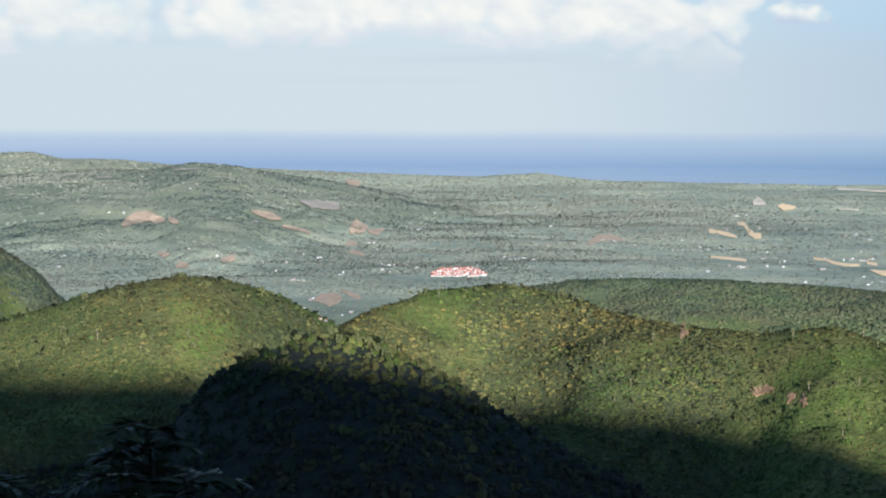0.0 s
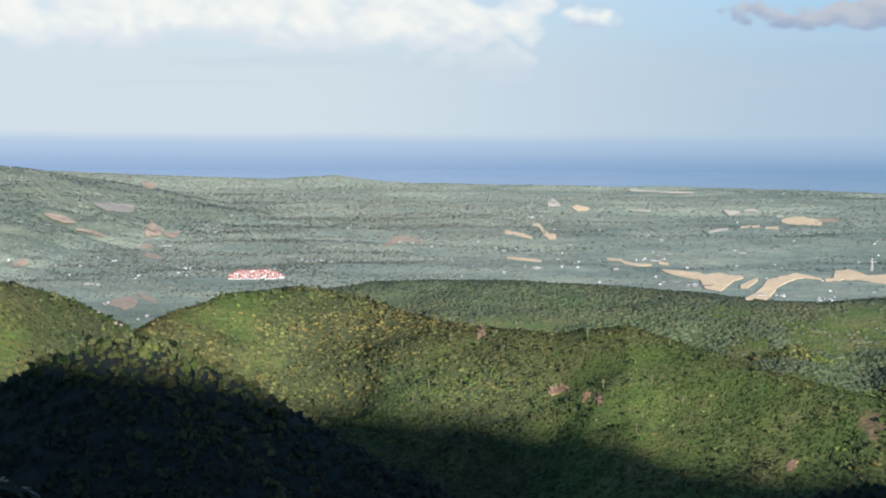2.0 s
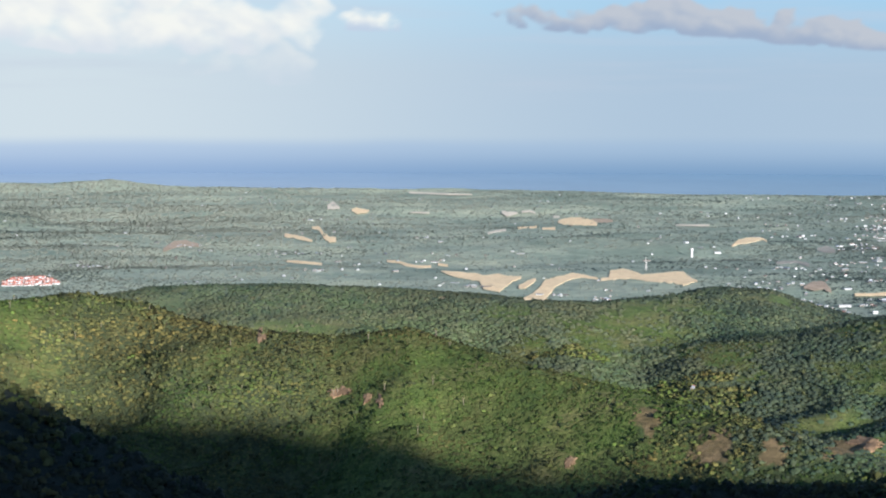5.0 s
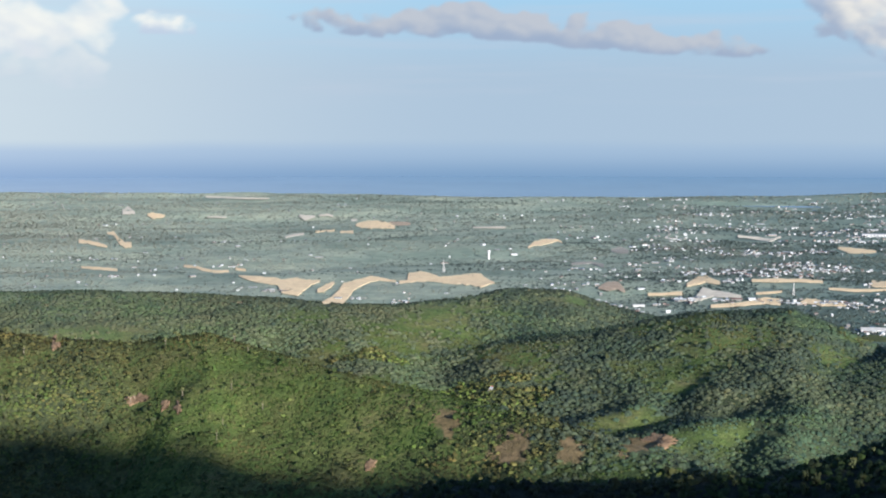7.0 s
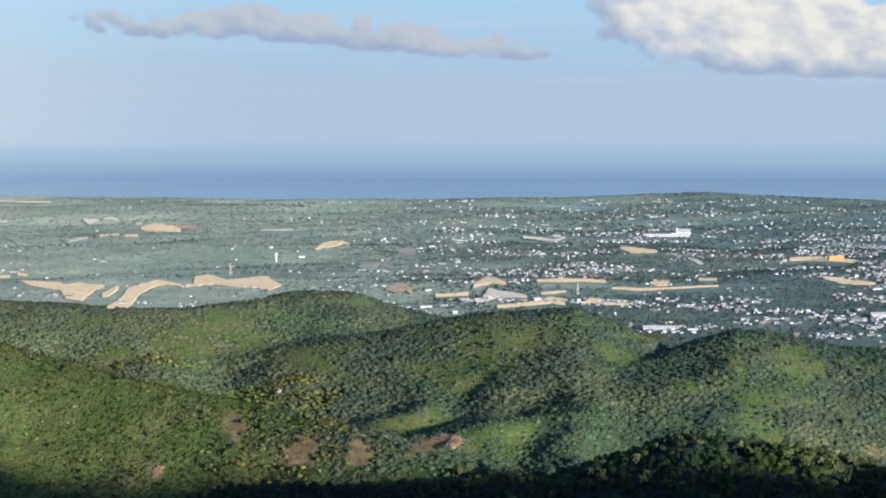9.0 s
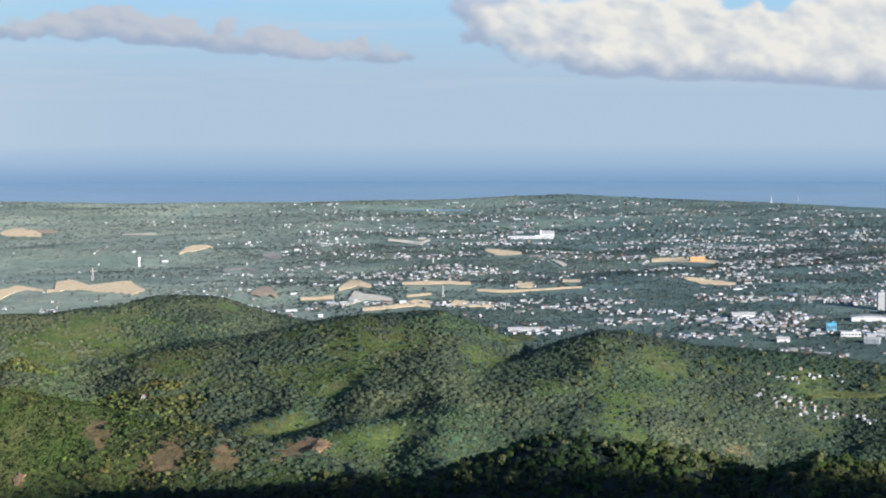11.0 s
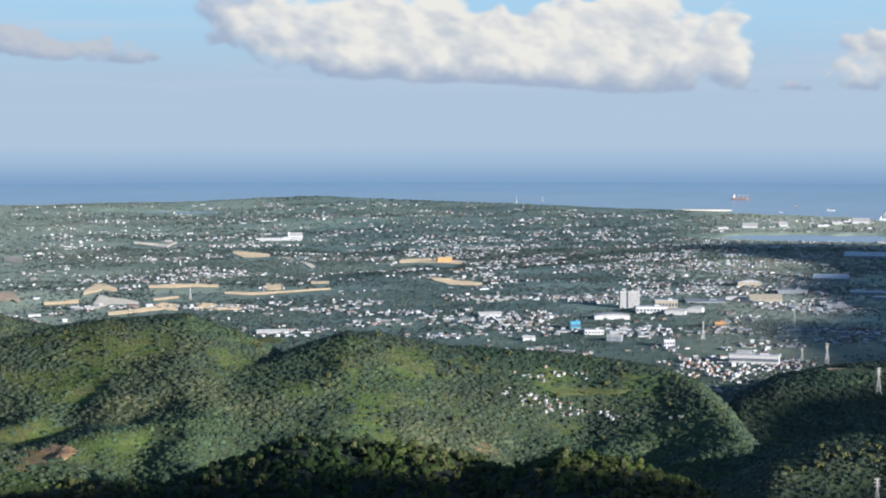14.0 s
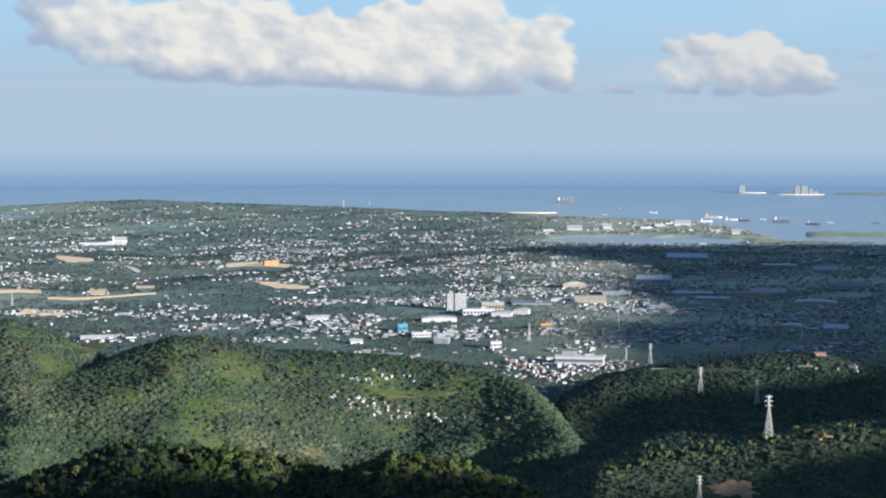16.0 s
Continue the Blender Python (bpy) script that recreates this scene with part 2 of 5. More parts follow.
    far_clump, _ = cells(t, 0.07)
    # painted haze: fields lighter in the west, bluer in the east
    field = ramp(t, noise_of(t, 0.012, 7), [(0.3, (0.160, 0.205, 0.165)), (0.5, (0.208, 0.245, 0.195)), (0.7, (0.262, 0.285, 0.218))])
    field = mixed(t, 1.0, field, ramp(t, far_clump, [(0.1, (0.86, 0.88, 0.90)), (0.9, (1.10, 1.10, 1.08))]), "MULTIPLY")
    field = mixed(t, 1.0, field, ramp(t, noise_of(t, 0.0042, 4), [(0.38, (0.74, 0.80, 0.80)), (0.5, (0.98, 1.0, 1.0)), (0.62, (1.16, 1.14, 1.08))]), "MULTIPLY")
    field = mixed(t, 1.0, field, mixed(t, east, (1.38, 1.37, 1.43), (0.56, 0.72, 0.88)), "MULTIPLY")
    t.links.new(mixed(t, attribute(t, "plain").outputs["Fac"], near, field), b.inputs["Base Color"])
    bumped(t, b, noise_of(t, 0.8, 5, 0.7), 0.7, 1.4)
    return m


def leaf_material(name, stops):
    """Foliage: dark to light by tone, olive to fresh green by hue, and every spray a little its own."""
    m, t, b = material(name, 0.65)
    col = ramp(t, attribute(t, "tone").outputs["Fac"], stops)
    col = mixed(t, 1.0, col, ramp(t, attribute(t, "hue").outputs["Fac"], [(0.0, (1.24, 1.00, 0.92)), (0.5, (1.0, 1.0, 0.96)), (1.0, (0.74, 1.10, 0.72))]), "MULTIPLY")
    isl = t.nodes.new("ShaderNodeNewGeometry").outputs["Random Per Island"]
    var = ramp(t, isl, [(0.0, (0.80, 0.81, 0.83)), (0.5, (0.99, 0.99, 0.99)), (1.0, (1.20, 1.19, 1.15))])
    t.links.new(mixed(t, 1.0, col, var, "MULTIPLY"), b.inputs["Base Color"])
    bumped(t, b, noise_of(t, 1.6, 3), 0.2, 0.4)
    return m


GROUND = ground_material()
LEAF = leaf_material("woodland_leaves", [(0.0, (0.046, 0.060, 0.031)), (0.35, (0.084, 0.098, 0.041)), (0.7, (0.122, 0.130, 0.050)), (0.94, (0.160, 0.150, 0.060)), (1.0, (0.16, 0.126, 0.068))])
# dark copy of LEAF for the near ridges; its low end is painted shade
NEAR_LEAF = leaf_material("shaded_ridge_leaves", [(0.0, (0.022, 0.031, 0.027)), (0.35, (0.056, 0.068, 0.030)), (0.7, (0.098, 0.104, 0.040)), (0.94, (0.130, 0.122, 0.050)), (1.0, (0.13, 0.105, 0.052))])
# bluer copy of LEAF for farther hills, with haze in its colour
EAST_LEAF = leaf_material("hazed_hill_leaves", [(0.0, (0.040, 0.062, 0.052)), (0.35, (0.062, 0.089, 0.064)), (0.7, (0.088, 0.114, 0.070)), (0.94, (0.115, 0.132, 0.080)), (1.0, (0.12, 0.105, 0.072))])
# far foliage lightened and blued, haze mixed into the leaf colour
FAR_LEAF = leaf_material("hazed_plain_leaves", [(0.0, (0.046, 0.074, 0.078)), (0.4, (0.122, 0.160, 0.150)), (1.0, (0.290, 0.320, 0.280))])
GLOSSY_LEAF = leaf_material("glossy_dark_leaves", [(0.0, (0.014, 0.022, 0.010)), (1.0, (0.040, 0.058, 0.022))])
GLOSSY_LEAF.node_tree.nodes["Principled BSDF"].inputs["Roughness"].default_value = 0.6


def sea_material():
    m, t, b = material("sea_water", 0.25)
    b.inputs["IOR"].default_value, b.inputs["Specular IOR Level"].default_value = 1.33, 0.5
    deep = ramp(t, noise_of(t, 0.004, 3), [(0.3, (0.92, 0.94, 0.96)), (0.7, (1.05, 1.04, 1.03))])
    # western water paler than eastern: haze put into the base colour
    t.links.new(mixed(t, 1.0, mixed(t, attribute(t, "east").outputs["Fac"], (0.225, 0.325, 0.460), (0.150, 0.260, 0.385)), deep, "MULTIPLY"), b.inputs["Base Color"])
    bumped(t, b, noise_of(t, 0.05, 3), 0.03, 1.0)
    return m


SEA = sea_material()


# ---- mesh helpers ----
def mesh_of(name, verts, faces, mat, smooth_faces=False):
    """One mesh from arrays of corners and of triangles or quads."""
    me = bpy.data.meshes.new(name)
    verts, faces = np.asarray(verts, np.float32), np.asarray(faces, np.int32)
    n, k = faces.shape
    me.vertices.add(len(verts))
    me.vertices.foreach_set("co", verts.ravel())
    me.loops.add(n * k)
    me.loops.foreach_set("vertex_index", faces.ravel())
    me.polygons.add(n)
    me.polygons.foreach_set("loop_start", np.arange(0, n * k, k, dtype=np.int32))
    me.polygons.foreach_set("use_smooth", np.full(n, smooth_faces))
    me.update(calc_edges=True)
    me.materials.append(mat)
    return me


def point_values(me, name, values):
    a = me.attributes.new(name, "FLOAT", "POINT")
    a.data.foreach_set("value", np.asarray(values, np.float32))


def grid_faces(rows, cols, closed=False):
    i, j = np.meshgrid(np.arange(rows - 1), np.arange(cols if closed else cols - 1), indexing="ij")
    k = (j + 1) % cols
    return np.stack([i * cols + j, i * cols + k, (i + 1) * cols + k, (i + 1) * cols + j], -1).reshape(-1, 4)


# ---- ground and sea ----
azs = np.concatenate([np.arange(-18, 61, 0.16), np.arange(61, 342, 2.0)])
ds = np.concatenate([[0.0], np.geomspace(2, 300, 22), np.geomspace(306, 1700, 190), np.geomspace(1710, 4900, 165)])
D, A = np.meshgrid(ds, azs, indexing="ij")
AW = np.where(A > 180, A - 360, A)
Z = ground_polar(AW, D)
X, Y = D * np.sin(np.radians(A)), D * np.cos(np.radians(A))
me = mesh_of("ground", np.stack([X, Y, Z], -1).reshape(-1, 3), grid_faces(len(ds), len(azs), True), GROUND, True)
me.flip_normals()
# how far the hazed field colour takes over with distance
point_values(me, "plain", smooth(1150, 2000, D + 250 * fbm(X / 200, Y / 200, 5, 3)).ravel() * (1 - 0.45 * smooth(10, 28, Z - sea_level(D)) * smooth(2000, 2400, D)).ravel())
DRY_SLOPES = ((19.32, -9.18, 0.55, 0.85), (21.42, -9.86, 0.85, 0.75), (23.17, -10.01, 0.75, 0.60), (25.4, -9.72, 0.95, 0.36), (12.63, -5.34, 0.95, 0.30), (16.95, -10.41, 0.35, 0.30), (24.9, -5.9, 0.5, 0.2), (39.0, -9.75, 0.8, 0.25))
EL = np.degrees(np.arctan2(Z, np.maximum(D, 1)))
dry = np.zeros_like(Z)
warp = 0.55 * fbm(AW / 0.8, EL / 0.5, 341, 4)
for a0, e0, wa, we in DRY_SLOPES:
    dry = np.maximum(dry, (1 - smooth(0.35, 1.15, np.hypot((AW - a0 + warp) / wa, (EL - e0 + 0.8 * warp) / we))) * (D < 1600) * (D > 450))
point_values(me, "dry", 0.72 * dry.ravel())
# marks near ground whose colour is darkened as painted shade
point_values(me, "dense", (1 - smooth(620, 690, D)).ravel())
# drives the painted haze tint; eased past 44 degrees to lighten the shaded plain
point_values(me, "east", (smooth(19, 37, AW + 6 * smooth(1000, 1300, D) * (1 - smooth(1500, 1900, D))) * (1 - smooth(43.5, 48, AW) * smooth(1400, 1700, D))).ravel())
point_values(me, "grass", open_ground(AW, D, X, Y).ravel())
tagged(new("ground", me), "hilly green land falling to a coastal plain", "ground", kind="structure")

sd = np.linspace(3130, 4900, 60)
sa_ = np.concatenate([np.arange(-18, 61, 0.5), np.arange(61, 342, 3.0)])
D2, A2 = np.meshgrid(sd, sa_, indexing="ij")
me = mesh_of("sea", np.stack([D2 * np.sin(np.radians(A2)), D2 * np.cos(np.radians(A2)), sea_level(D2)], -1).reshape(-1, 3), grid_faces(len(sd), len(sa_), True), SEA, True)
me.flip_normals()
point_values(me, "east", smooth(4, 26, np.where(A2 > 180, A2 - 360, A2)).ravel())
tagged(new("sea", me), "calm blue sea with painted haze to the west", "sea", kind="structure")


# ---- glowing backdrop with painted sky, clouds and far sea ----
def sky_backdrop():
    az = np.arange(-20, 62.01, 0.08)
    el = np.arange(-1.9, 6.0, 0.05)
    E, A_ = np.meshgrid(el, az, indexing="ij")
    r = 4920.0
    verts = np.stack([r * np.sin(np.radians(A_)), r * np.cos(np.radians(A_)), r * np.tan(np.radians(E))], -1).reshape(-1, 3)

    def blend(a, b, t):
        return a + (np.asarray(b) - a) * t[..., None]

    west = 1 - smooth(0, 22, A_)
    # far sea painted on the glowing backdrop, paling upward as haze
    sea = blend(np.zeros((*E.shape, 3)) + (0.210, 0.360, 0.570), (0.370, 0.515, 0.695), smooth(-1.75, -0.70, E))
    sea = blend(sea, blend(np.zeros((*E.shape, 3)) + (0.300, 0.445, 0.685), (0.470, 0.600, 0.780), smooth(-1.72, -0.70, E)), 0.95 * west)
    low = blend(np.zeros((*E.shape, 3)) + (0.425, 0.560, 0.710), (0.64, 0.74, 0.81), west)
    high = blend(np.zeros((*E.shape, 3)) + (0.385, 0.640, 0.860), (0.62, 0.78, 0.88), west)
    air = blend(low, high, smooth(1.2, 4.2, E))
    streak = fbm(A_ / 5.5, E / 0.35, 201, 4)
    air = blend(air, (0.55, 0.62, 0.74), 0.55 * np.clip(streak, 0, 1) * smooth(0.2, 1.5, E))
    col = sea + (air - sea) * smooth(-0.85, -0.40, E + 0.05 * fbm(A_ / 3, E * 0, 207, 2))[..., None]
    wx, wy = 0.55 * fbm(A_ / 0.9, E / 0.7, 211, 5), 0.42 * fbm(A_ / 0.9, E / 0.7, 212, 5)

    def cloud(seed, spine, count, bright, dark, base, soft, cover, lift=0.8, frayed=0.16):
        """One cloud: round heads strewn along a spine of (azimuth, elevation, radius), with light from behind the
        lookout and a shaded base painted on.
        """
        nonlocal col
        g = np.random.default_rng(seed)
        t = g.uniform(0, len(spine) - 1, count)
        pts = np.array(spine)
        k = np.minimum(t.astype(int), len(spine) - 2)
        c = pts[k] + (pts[k + 1] - pts[k]) * (t - k)[:, None]
        rad = c[:, 2] * g.uniform(0.35, 1.0, count)
        cx, cy = c[:, 0] + g.normal(0, 0.6, count) * c[:, 2], c[:, 1] + g.normal(0, 0.45, count) * c[:, 2]
        h = np.zeros_like(E)
        for x0, y0, r0 in zip(cx, cy, rad):
            i0, i1 = np.searchsorted(az, (x0 - 1.6 * r0 - 0.4, x0 + 1.6 * r0 + 0.4))
            q = 1 - ((A_[:, i0:i1] + wx[:, i0:i1] - x0) ** 2 + (1.25 * (E[:, i0:i1] + wy[:, i0:i1] - y0)) ** 2) / (r0 * r0)
            h[:, i0:i1] = np.maximum(h[:, i0:i1], r0 * np.sqrt(np.maximum(q, 0)))
        floor = np.interp(A_, [b[0] for b in base], [b[1] for b in base]) + 0.10 * fbm(A_ / 0.8, E * 0 + seed, 231, 4)
        for _ in range(3):
            h[1:-1, 1:-1] = (4 * h[1:-1, 1:-1] + h[:-2, 1:-1] + h[2:, 1:-1] + h[1:-1, :-2] + h[1:-1, 2:]) / 8
        lumps = fbm(A_ / 0.75 + seed, E / 0.55, 241 + seed, 5)
        body = np.minimum(h, 1.0) + 0.34 * lumps
        for _ in range(2):
            body[1:-1, 1:-1] = (4 * body[1:-1, 1:-1] + body[:-2, 1:-1] + body[2:, 1:-1] + body[1:-1, :-2] + body[1:-1, 2:]) / 8
        gy, gx = np.gradient(body, 0.05, 0.08)
        # lit is the cloud's sun and shade, painted into the backdrop colour
        lit = 0.80 - 0.24 * np.clip(gx, -1.6, 1.6) - 0.20 * np.clip(gy, -1.6, 1.6) + 0.42 * lumps
        lit = np.clip(lit, 0, 1.05) * (0.08 + 0.92 * smooth(0.08, lift, E - floor + 0.22 * lumps))
        lit = np.clip(lit, 0, 1)
        paint = np.asarray(dark) + (np.asarray(bright) - dark) * lit[..., None]
        a = smooth(0.0, soft, h - frayed * (1 + 1.3 * fbm(A_ / 0.7, E / 0.42, 261 + seed, 6)) + 0.4 * frayed) * (h > 0) * cover * smooth(-0.04, 0.07, E - floor)
        col = col + (paint - col) * a[..., None]

    white, grey, shade = (0.93, 0.94, 0.90), (0.53, 0.57, 0.645), (0.34, 0.43, 0.59)
    # the bright bank in the west, and its lower tail
    cloud(1, ((-19, 2.9, 0.9), (-13, 2.8, 0.9), (-10, 2.8, 0.7)), 90, white, (0.72, 0.77, 0.84), ((-20, 1.6), (-8, 1.75)), 0.8, 0.85)
    cloud(2, ((-8, 3.2, 0.9), (-5, 3.0, 1.0), (-1, 3.2, 1.0), (3, 3.0, 1.0), (6.5, 2.9, 0.9), (9.3, 3.05, 0.75)), 190, white, (0.70, 0.76, 0.84), ((-9, 1.85), (-4, 1.95), (-1, 2.35), (2, 1.95), (7, 1.95), (9, 1.7), (11, 2.3)), 0.7, 0.92, 0.8, 0.22)
    cloud(3, ((5.4, 1.75, 0.35), (7.2, 1.8, 0.5), (9.0, 1.65, 0.6)), 60, (0.78, 0.82, 0.84), (0.62, 0.70, 0.80), ((5, 1.0), (10, 1.0)), 0.5, 0.6)
    cloud(4, ((9.6, 2.95, 0.36), (11.6, 3.05, 0.42)), 34, white, (0.52, 0.62, 0.78), ((9, 2.75), (12, 2.65)), 0.25, 0.85, 0.4)
    cloud(5, ((-13, 1.55, 0.12), (-7, 1.6, 0.14), (-2, 1.62, 0.1)), 40, (0.56, 0.65, 0.77), (0.50, 0.60, 0.74), ((-20, 0.8), (20, 0.8)), 0.3, 0.35)
    # the long low cloud
    cloud(6, ((14.4, 3.2, 0.30), (17, 3.0, 0.38), (19, 3.05, 0.54), (21.6, 2.98, 0.60), (24, 2.6, 0.48), (26.3, 2.5, 0.52), (28, 2.25, 0.36), (29.6, 2.1, 0.18)), 240, grey, shade,
          ((14, 2.95), (17, 2.62), (21, 2.56), (25, 2.15), (29.7, 1.92)), 0.22, 0.95, 0.5)
    cloud(7, ((17, 1.75, 0.18), (20, 1.8, 0.16), (25, 1.7, 0.18)), 40, (0.52, 0.62, 0.75), (0.47, 0.58, 0.72), ((10, 1.2), (40, 1.2)), 0.4, 0.5)
    # the great cumulus
    cloud(8, ((30.2, 3.9, 0.5), (31.6, 3.7, 0.7)), 26, (0.50, 0.56, 0.68), shade, ((29, 3.0), (31.0, 2.9), (32.2, 2.0), (33, 1.7)), 0.3, 0.9)
    cloud(9, ((32.2, 3.4, 0.9), (34, 2.7, 1.1), (37, 2.5, 1.3), (40, 2.3, 1.3), (42.5, 2.3, 1.3), (44.5, 2.4, 1.1), (46.0, 2.6, 0.8)), 360, (0.84, 0.83, 0.79), shade,
          ((31, 2.6), (32.2, 1.95), (33.5, 1.62), (37.7, 1.45), (41, 1.28), (43.6, 1.10), (46, 1.2)), 0.55, 0.98, 0.8, 0.34)
    cloud(15, ((31.2, 3.7, 0.5), (32.8, 3.0, 0.6), (34.2, 2.2, 0.4)), 34, (0.60, 0.65, 0.73), shade, ((31, 2.6), (32.2, 1.95), (33.5, 1.62), (37.7, 1.45)), 0.6, 0.7, 0.8, 0.26)
    cloud(16, ((33.6, 1.85, 0.20), (38, 1.66, 0.22), (41, 1.50, 0.22), (43.6, 1.32, 0.22), (45.4, 1.4, 0.2)), 110, (0.56, 0.61, 0.71), (0.36, 0.44, 0.59), ((31, 2.6), (33.5, 1.58), (37.7, 1.41), (41, 1.24), (43.6, 1.06), (46, 1.16)), 0.3, 0.75, 0.5)
    cloud(10, ((44.8, 1.9, 0.5), (46.2, 1.6, 0.35)), 16, (0.60, 0.64, 0.72), shade, ((44, 1.1), (47, 1.2)), 0.4, 0.8)
    cloud(11, ((47.1, 1.35, 0.25), (48.5, 1.38, 0.26)), 26, (0.52, 0.56, 0.66), shade, ((46, 1.14), (49, 1.16)), 0.15, 0.9, 0.4)
    cloud(12, ((47.6, 2.6, 0.3), (48.9, 2.8, 0.3)), 12, (0.52, 0.60, 0.74), (0.44, 0.54, 0.70), ((46, 2.0), (50, 2.1)), 0.4, 0.5)
    cloud(13, ((49.6, 1.4, 0.35), (51, 2.0, 0.65), (52.0, 2.4, 0.75), (53.3, 1.9, 0.65), (54.8, 1.5, 0.4)), 110, (0.74, 0.745, 0.74), shade, ((49, 1.22), (52, 1.14), (55.5, 1.22)), 0.30, 0.97, 0.7, 0.20)
    cloud(14, ((53.8, 2.45, 0.22), (57, 2.4, 0.3), (61, 2.4, 0.3)), 30, (0.52, 0.58, 0.70), (0.42, 0.50, 0.66), ((53, 2.2), (62, 2.1)), 0.25, 0.85, 0.4)
    m = bpy.data.materials.new("sky_glow")
    m.use_nodes = True
    tr = m.node_tree
    tr.nodes.remove(tr.nodes["Principled BSDF"])
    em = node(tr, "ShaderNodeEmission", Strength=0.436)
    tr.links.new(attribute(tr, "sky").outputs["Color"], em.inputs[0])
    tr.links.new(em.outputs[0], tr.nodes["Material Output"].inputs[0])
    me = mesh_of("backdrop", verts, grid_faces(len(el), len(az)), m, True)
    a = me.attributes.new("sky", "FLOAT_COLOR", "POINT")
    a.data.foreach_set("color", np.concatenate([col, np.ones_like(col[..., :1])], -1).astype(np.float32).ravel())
    tagged(new("backdrop", me), "painted backdrop of pale afternoon sky, cumulus clouds and hazy far sea", "sky", kind="structure")


sky_backdrop()

# ---- what of the land can be seen from the lookout ----
COLS = int((azs < 61).sum())
RISE = np.maximum.accumulate(np.degrees(np.arctan2(Z[1:, :COLS], D[1:, :COLS])), axis=0)


def in_sight(az, d, z, spare=0.35):
    """Whether a thing of some metres' height at this place shows over the land before it; spare in degrees."""
    j = np.clip(np.round((az + 18) / 0.16).astype(int), 0, COLS - 1)
    i = np.clip(np.searchsorted(ds[1:], d) - 2, 0, len(ds) - 3)
    return np.degrees(np.arctan2(z + 3.5, d)) > RISE[i, j] - spare * 0.2


def sight(az, el):
    """The distance at which a line of sight meets the ground."""
    az, el = np.atleast_1d(np.asarray(az, float)), np.atleast_1d(np.asarray(el, float))
    out = np.empty(len(az))
    for n, (a, e) in enumerate(zip(az, el)):
        f = np.clip((a + 18) / 0.16, 0, COLS - 1.001)
        j = int(f)
        col = RISE[:, j] + (RISE[:, j + 1] - RISE[:, j]) * (f - j)
        i = int(np.clip(np.searchsorted(col, e), 1, len(col) - 1))
        w = np.clip((e - col[i - 1]) / max(col[i] - col[i - 1], 1e-6), 0, 1)
        out[n] = ds[i] + (ds[i + 1] - ds[i]) * w
    return out


def spot(az, el, sink=0.0):
    """The place on the ground at that azimuth and elevation."""
    d = float(sight(az, el)[0])
    x, y = d * math.sin(radians(az)), d * math.cos(radians(az))
    return Vector((x, y, float(ground_polar(az, d)) - sink))


# ---- bare earth, tracks and open fields: (azimuth, elevation, half width, half height in degrees) ----
def earth_material(name, lo, hi):
    m, t, b = material(name, 0.95)
    c = ramp(t, noise_of(t, 0.11, 7, 0.7), [(0.38, lo), (0.60, hi)])
    t.links.new(mixed(t, 0.35, c, ramp(t, noise_of(t, 0.6, 4), [(0.35, lo), (0.65, hi)]), "MIX"), b.inputs["Base Color"])
    bumped(t, b, noise_of(t, 0.5, 5), 0.7, 1.2)
    return m


CLAY = earth_material("pink_clay", (0.300, 0.235, 0.180), (0.480, 0.385, 0.300))
GRAVEL = earth_material("pale_gravel", (0.480, 0.440, 0.370), (0.700, 0.650, 0.560))
SANDY = earth_material("yellow_sand", (0.660, 0.500, 0.315), (0.880, 0.700, 0.465))
QUARRY = earth_material("grey_quarry_floor", (0.250, 0.240, 0.215), (0.400, 0.380, 0.340))
SCREE = earth_material("hill_scree", (0.170, 0.112, 0.070), (0.300, 0.205, 0.130))
MEADOW = earth_material("meadow_grass", (0.054, 0.072, 0.029), (0.090, 0.104, 0.043))
ORANGE = earth_material("orange_soil", (0.259, 0.151, 0.086), (0.432, 0.274, 0.166))

HILL_SCARS = ((7.40, -6.62, 0.13, 0.28), (9.88, -8.31, 0.38, 0.20), (10.68, -8.53, 0.16, 0.20), (11.07, -8.61, 0.13, 0.24), (16.95, -10.41, 0.24, 0.21), (25.9, -9.62, 0.62, 0.20))
def laid(name, az, el, rows, cols, mat, closed, label, rim, category="bare earth"):
    """A sheet of earth laid on the ground, its rim dug in."""
    d = sight(az, el)
    z = ground_polar(az, d) + rim
    me = mesh_of(name, np.stack([d * np.sin(np.radians(az)), d * np.cos(np.radians(az)), z], -1), grid_faces(rows, cols, closed), mat)
    return tagged(new(name, me), label, category, kind="structure")


def edge_of(th, seed, ragged=1.0):
    """A ragged outline round a patch."""
    c, q = np.cos(th), np.sin(th)
    return np.clip(0.80 + 0.8 * fbm(c * 1.4 + seed * 3.1, q * 1.4 + seed, 301, 2) + ragged * (0.40 * fbm(c * 4 + seed, q * 4, 302, 2) + 0.25 * fbm(c * 11 + seed, q * 11, 303, 2)), 0.4, 1.35)


def earth_patch(a0, e0, wa, we, mat, label, seed, name="bare_earth", category="bare earth"):
    """A bare stretch of the ground as it lies."""
    th = np.linspace(0, 2 * np.pi, 120, endpoint=False)
    edge = edge_of(th, seed, 1.0)
    rr = np.array([0.02, 0.25, 0.5, 0.75, 0.92, 1.05])[:, None]
    az, el = a0 + wa * rr * edge * np.cos(th), e0 + we * rr * edge * np.sin(th)
    lift = np.repeat(np.array([0.6, 0.6, 0.55, 0.5, 0.4, -1.0])[:, None], 120, 1)
    return laid(name, az.ravel(), el.ravel(), 6, 120, mat, True, label, lift.ravel(), category)


BARE = list(HILL_SCARS)


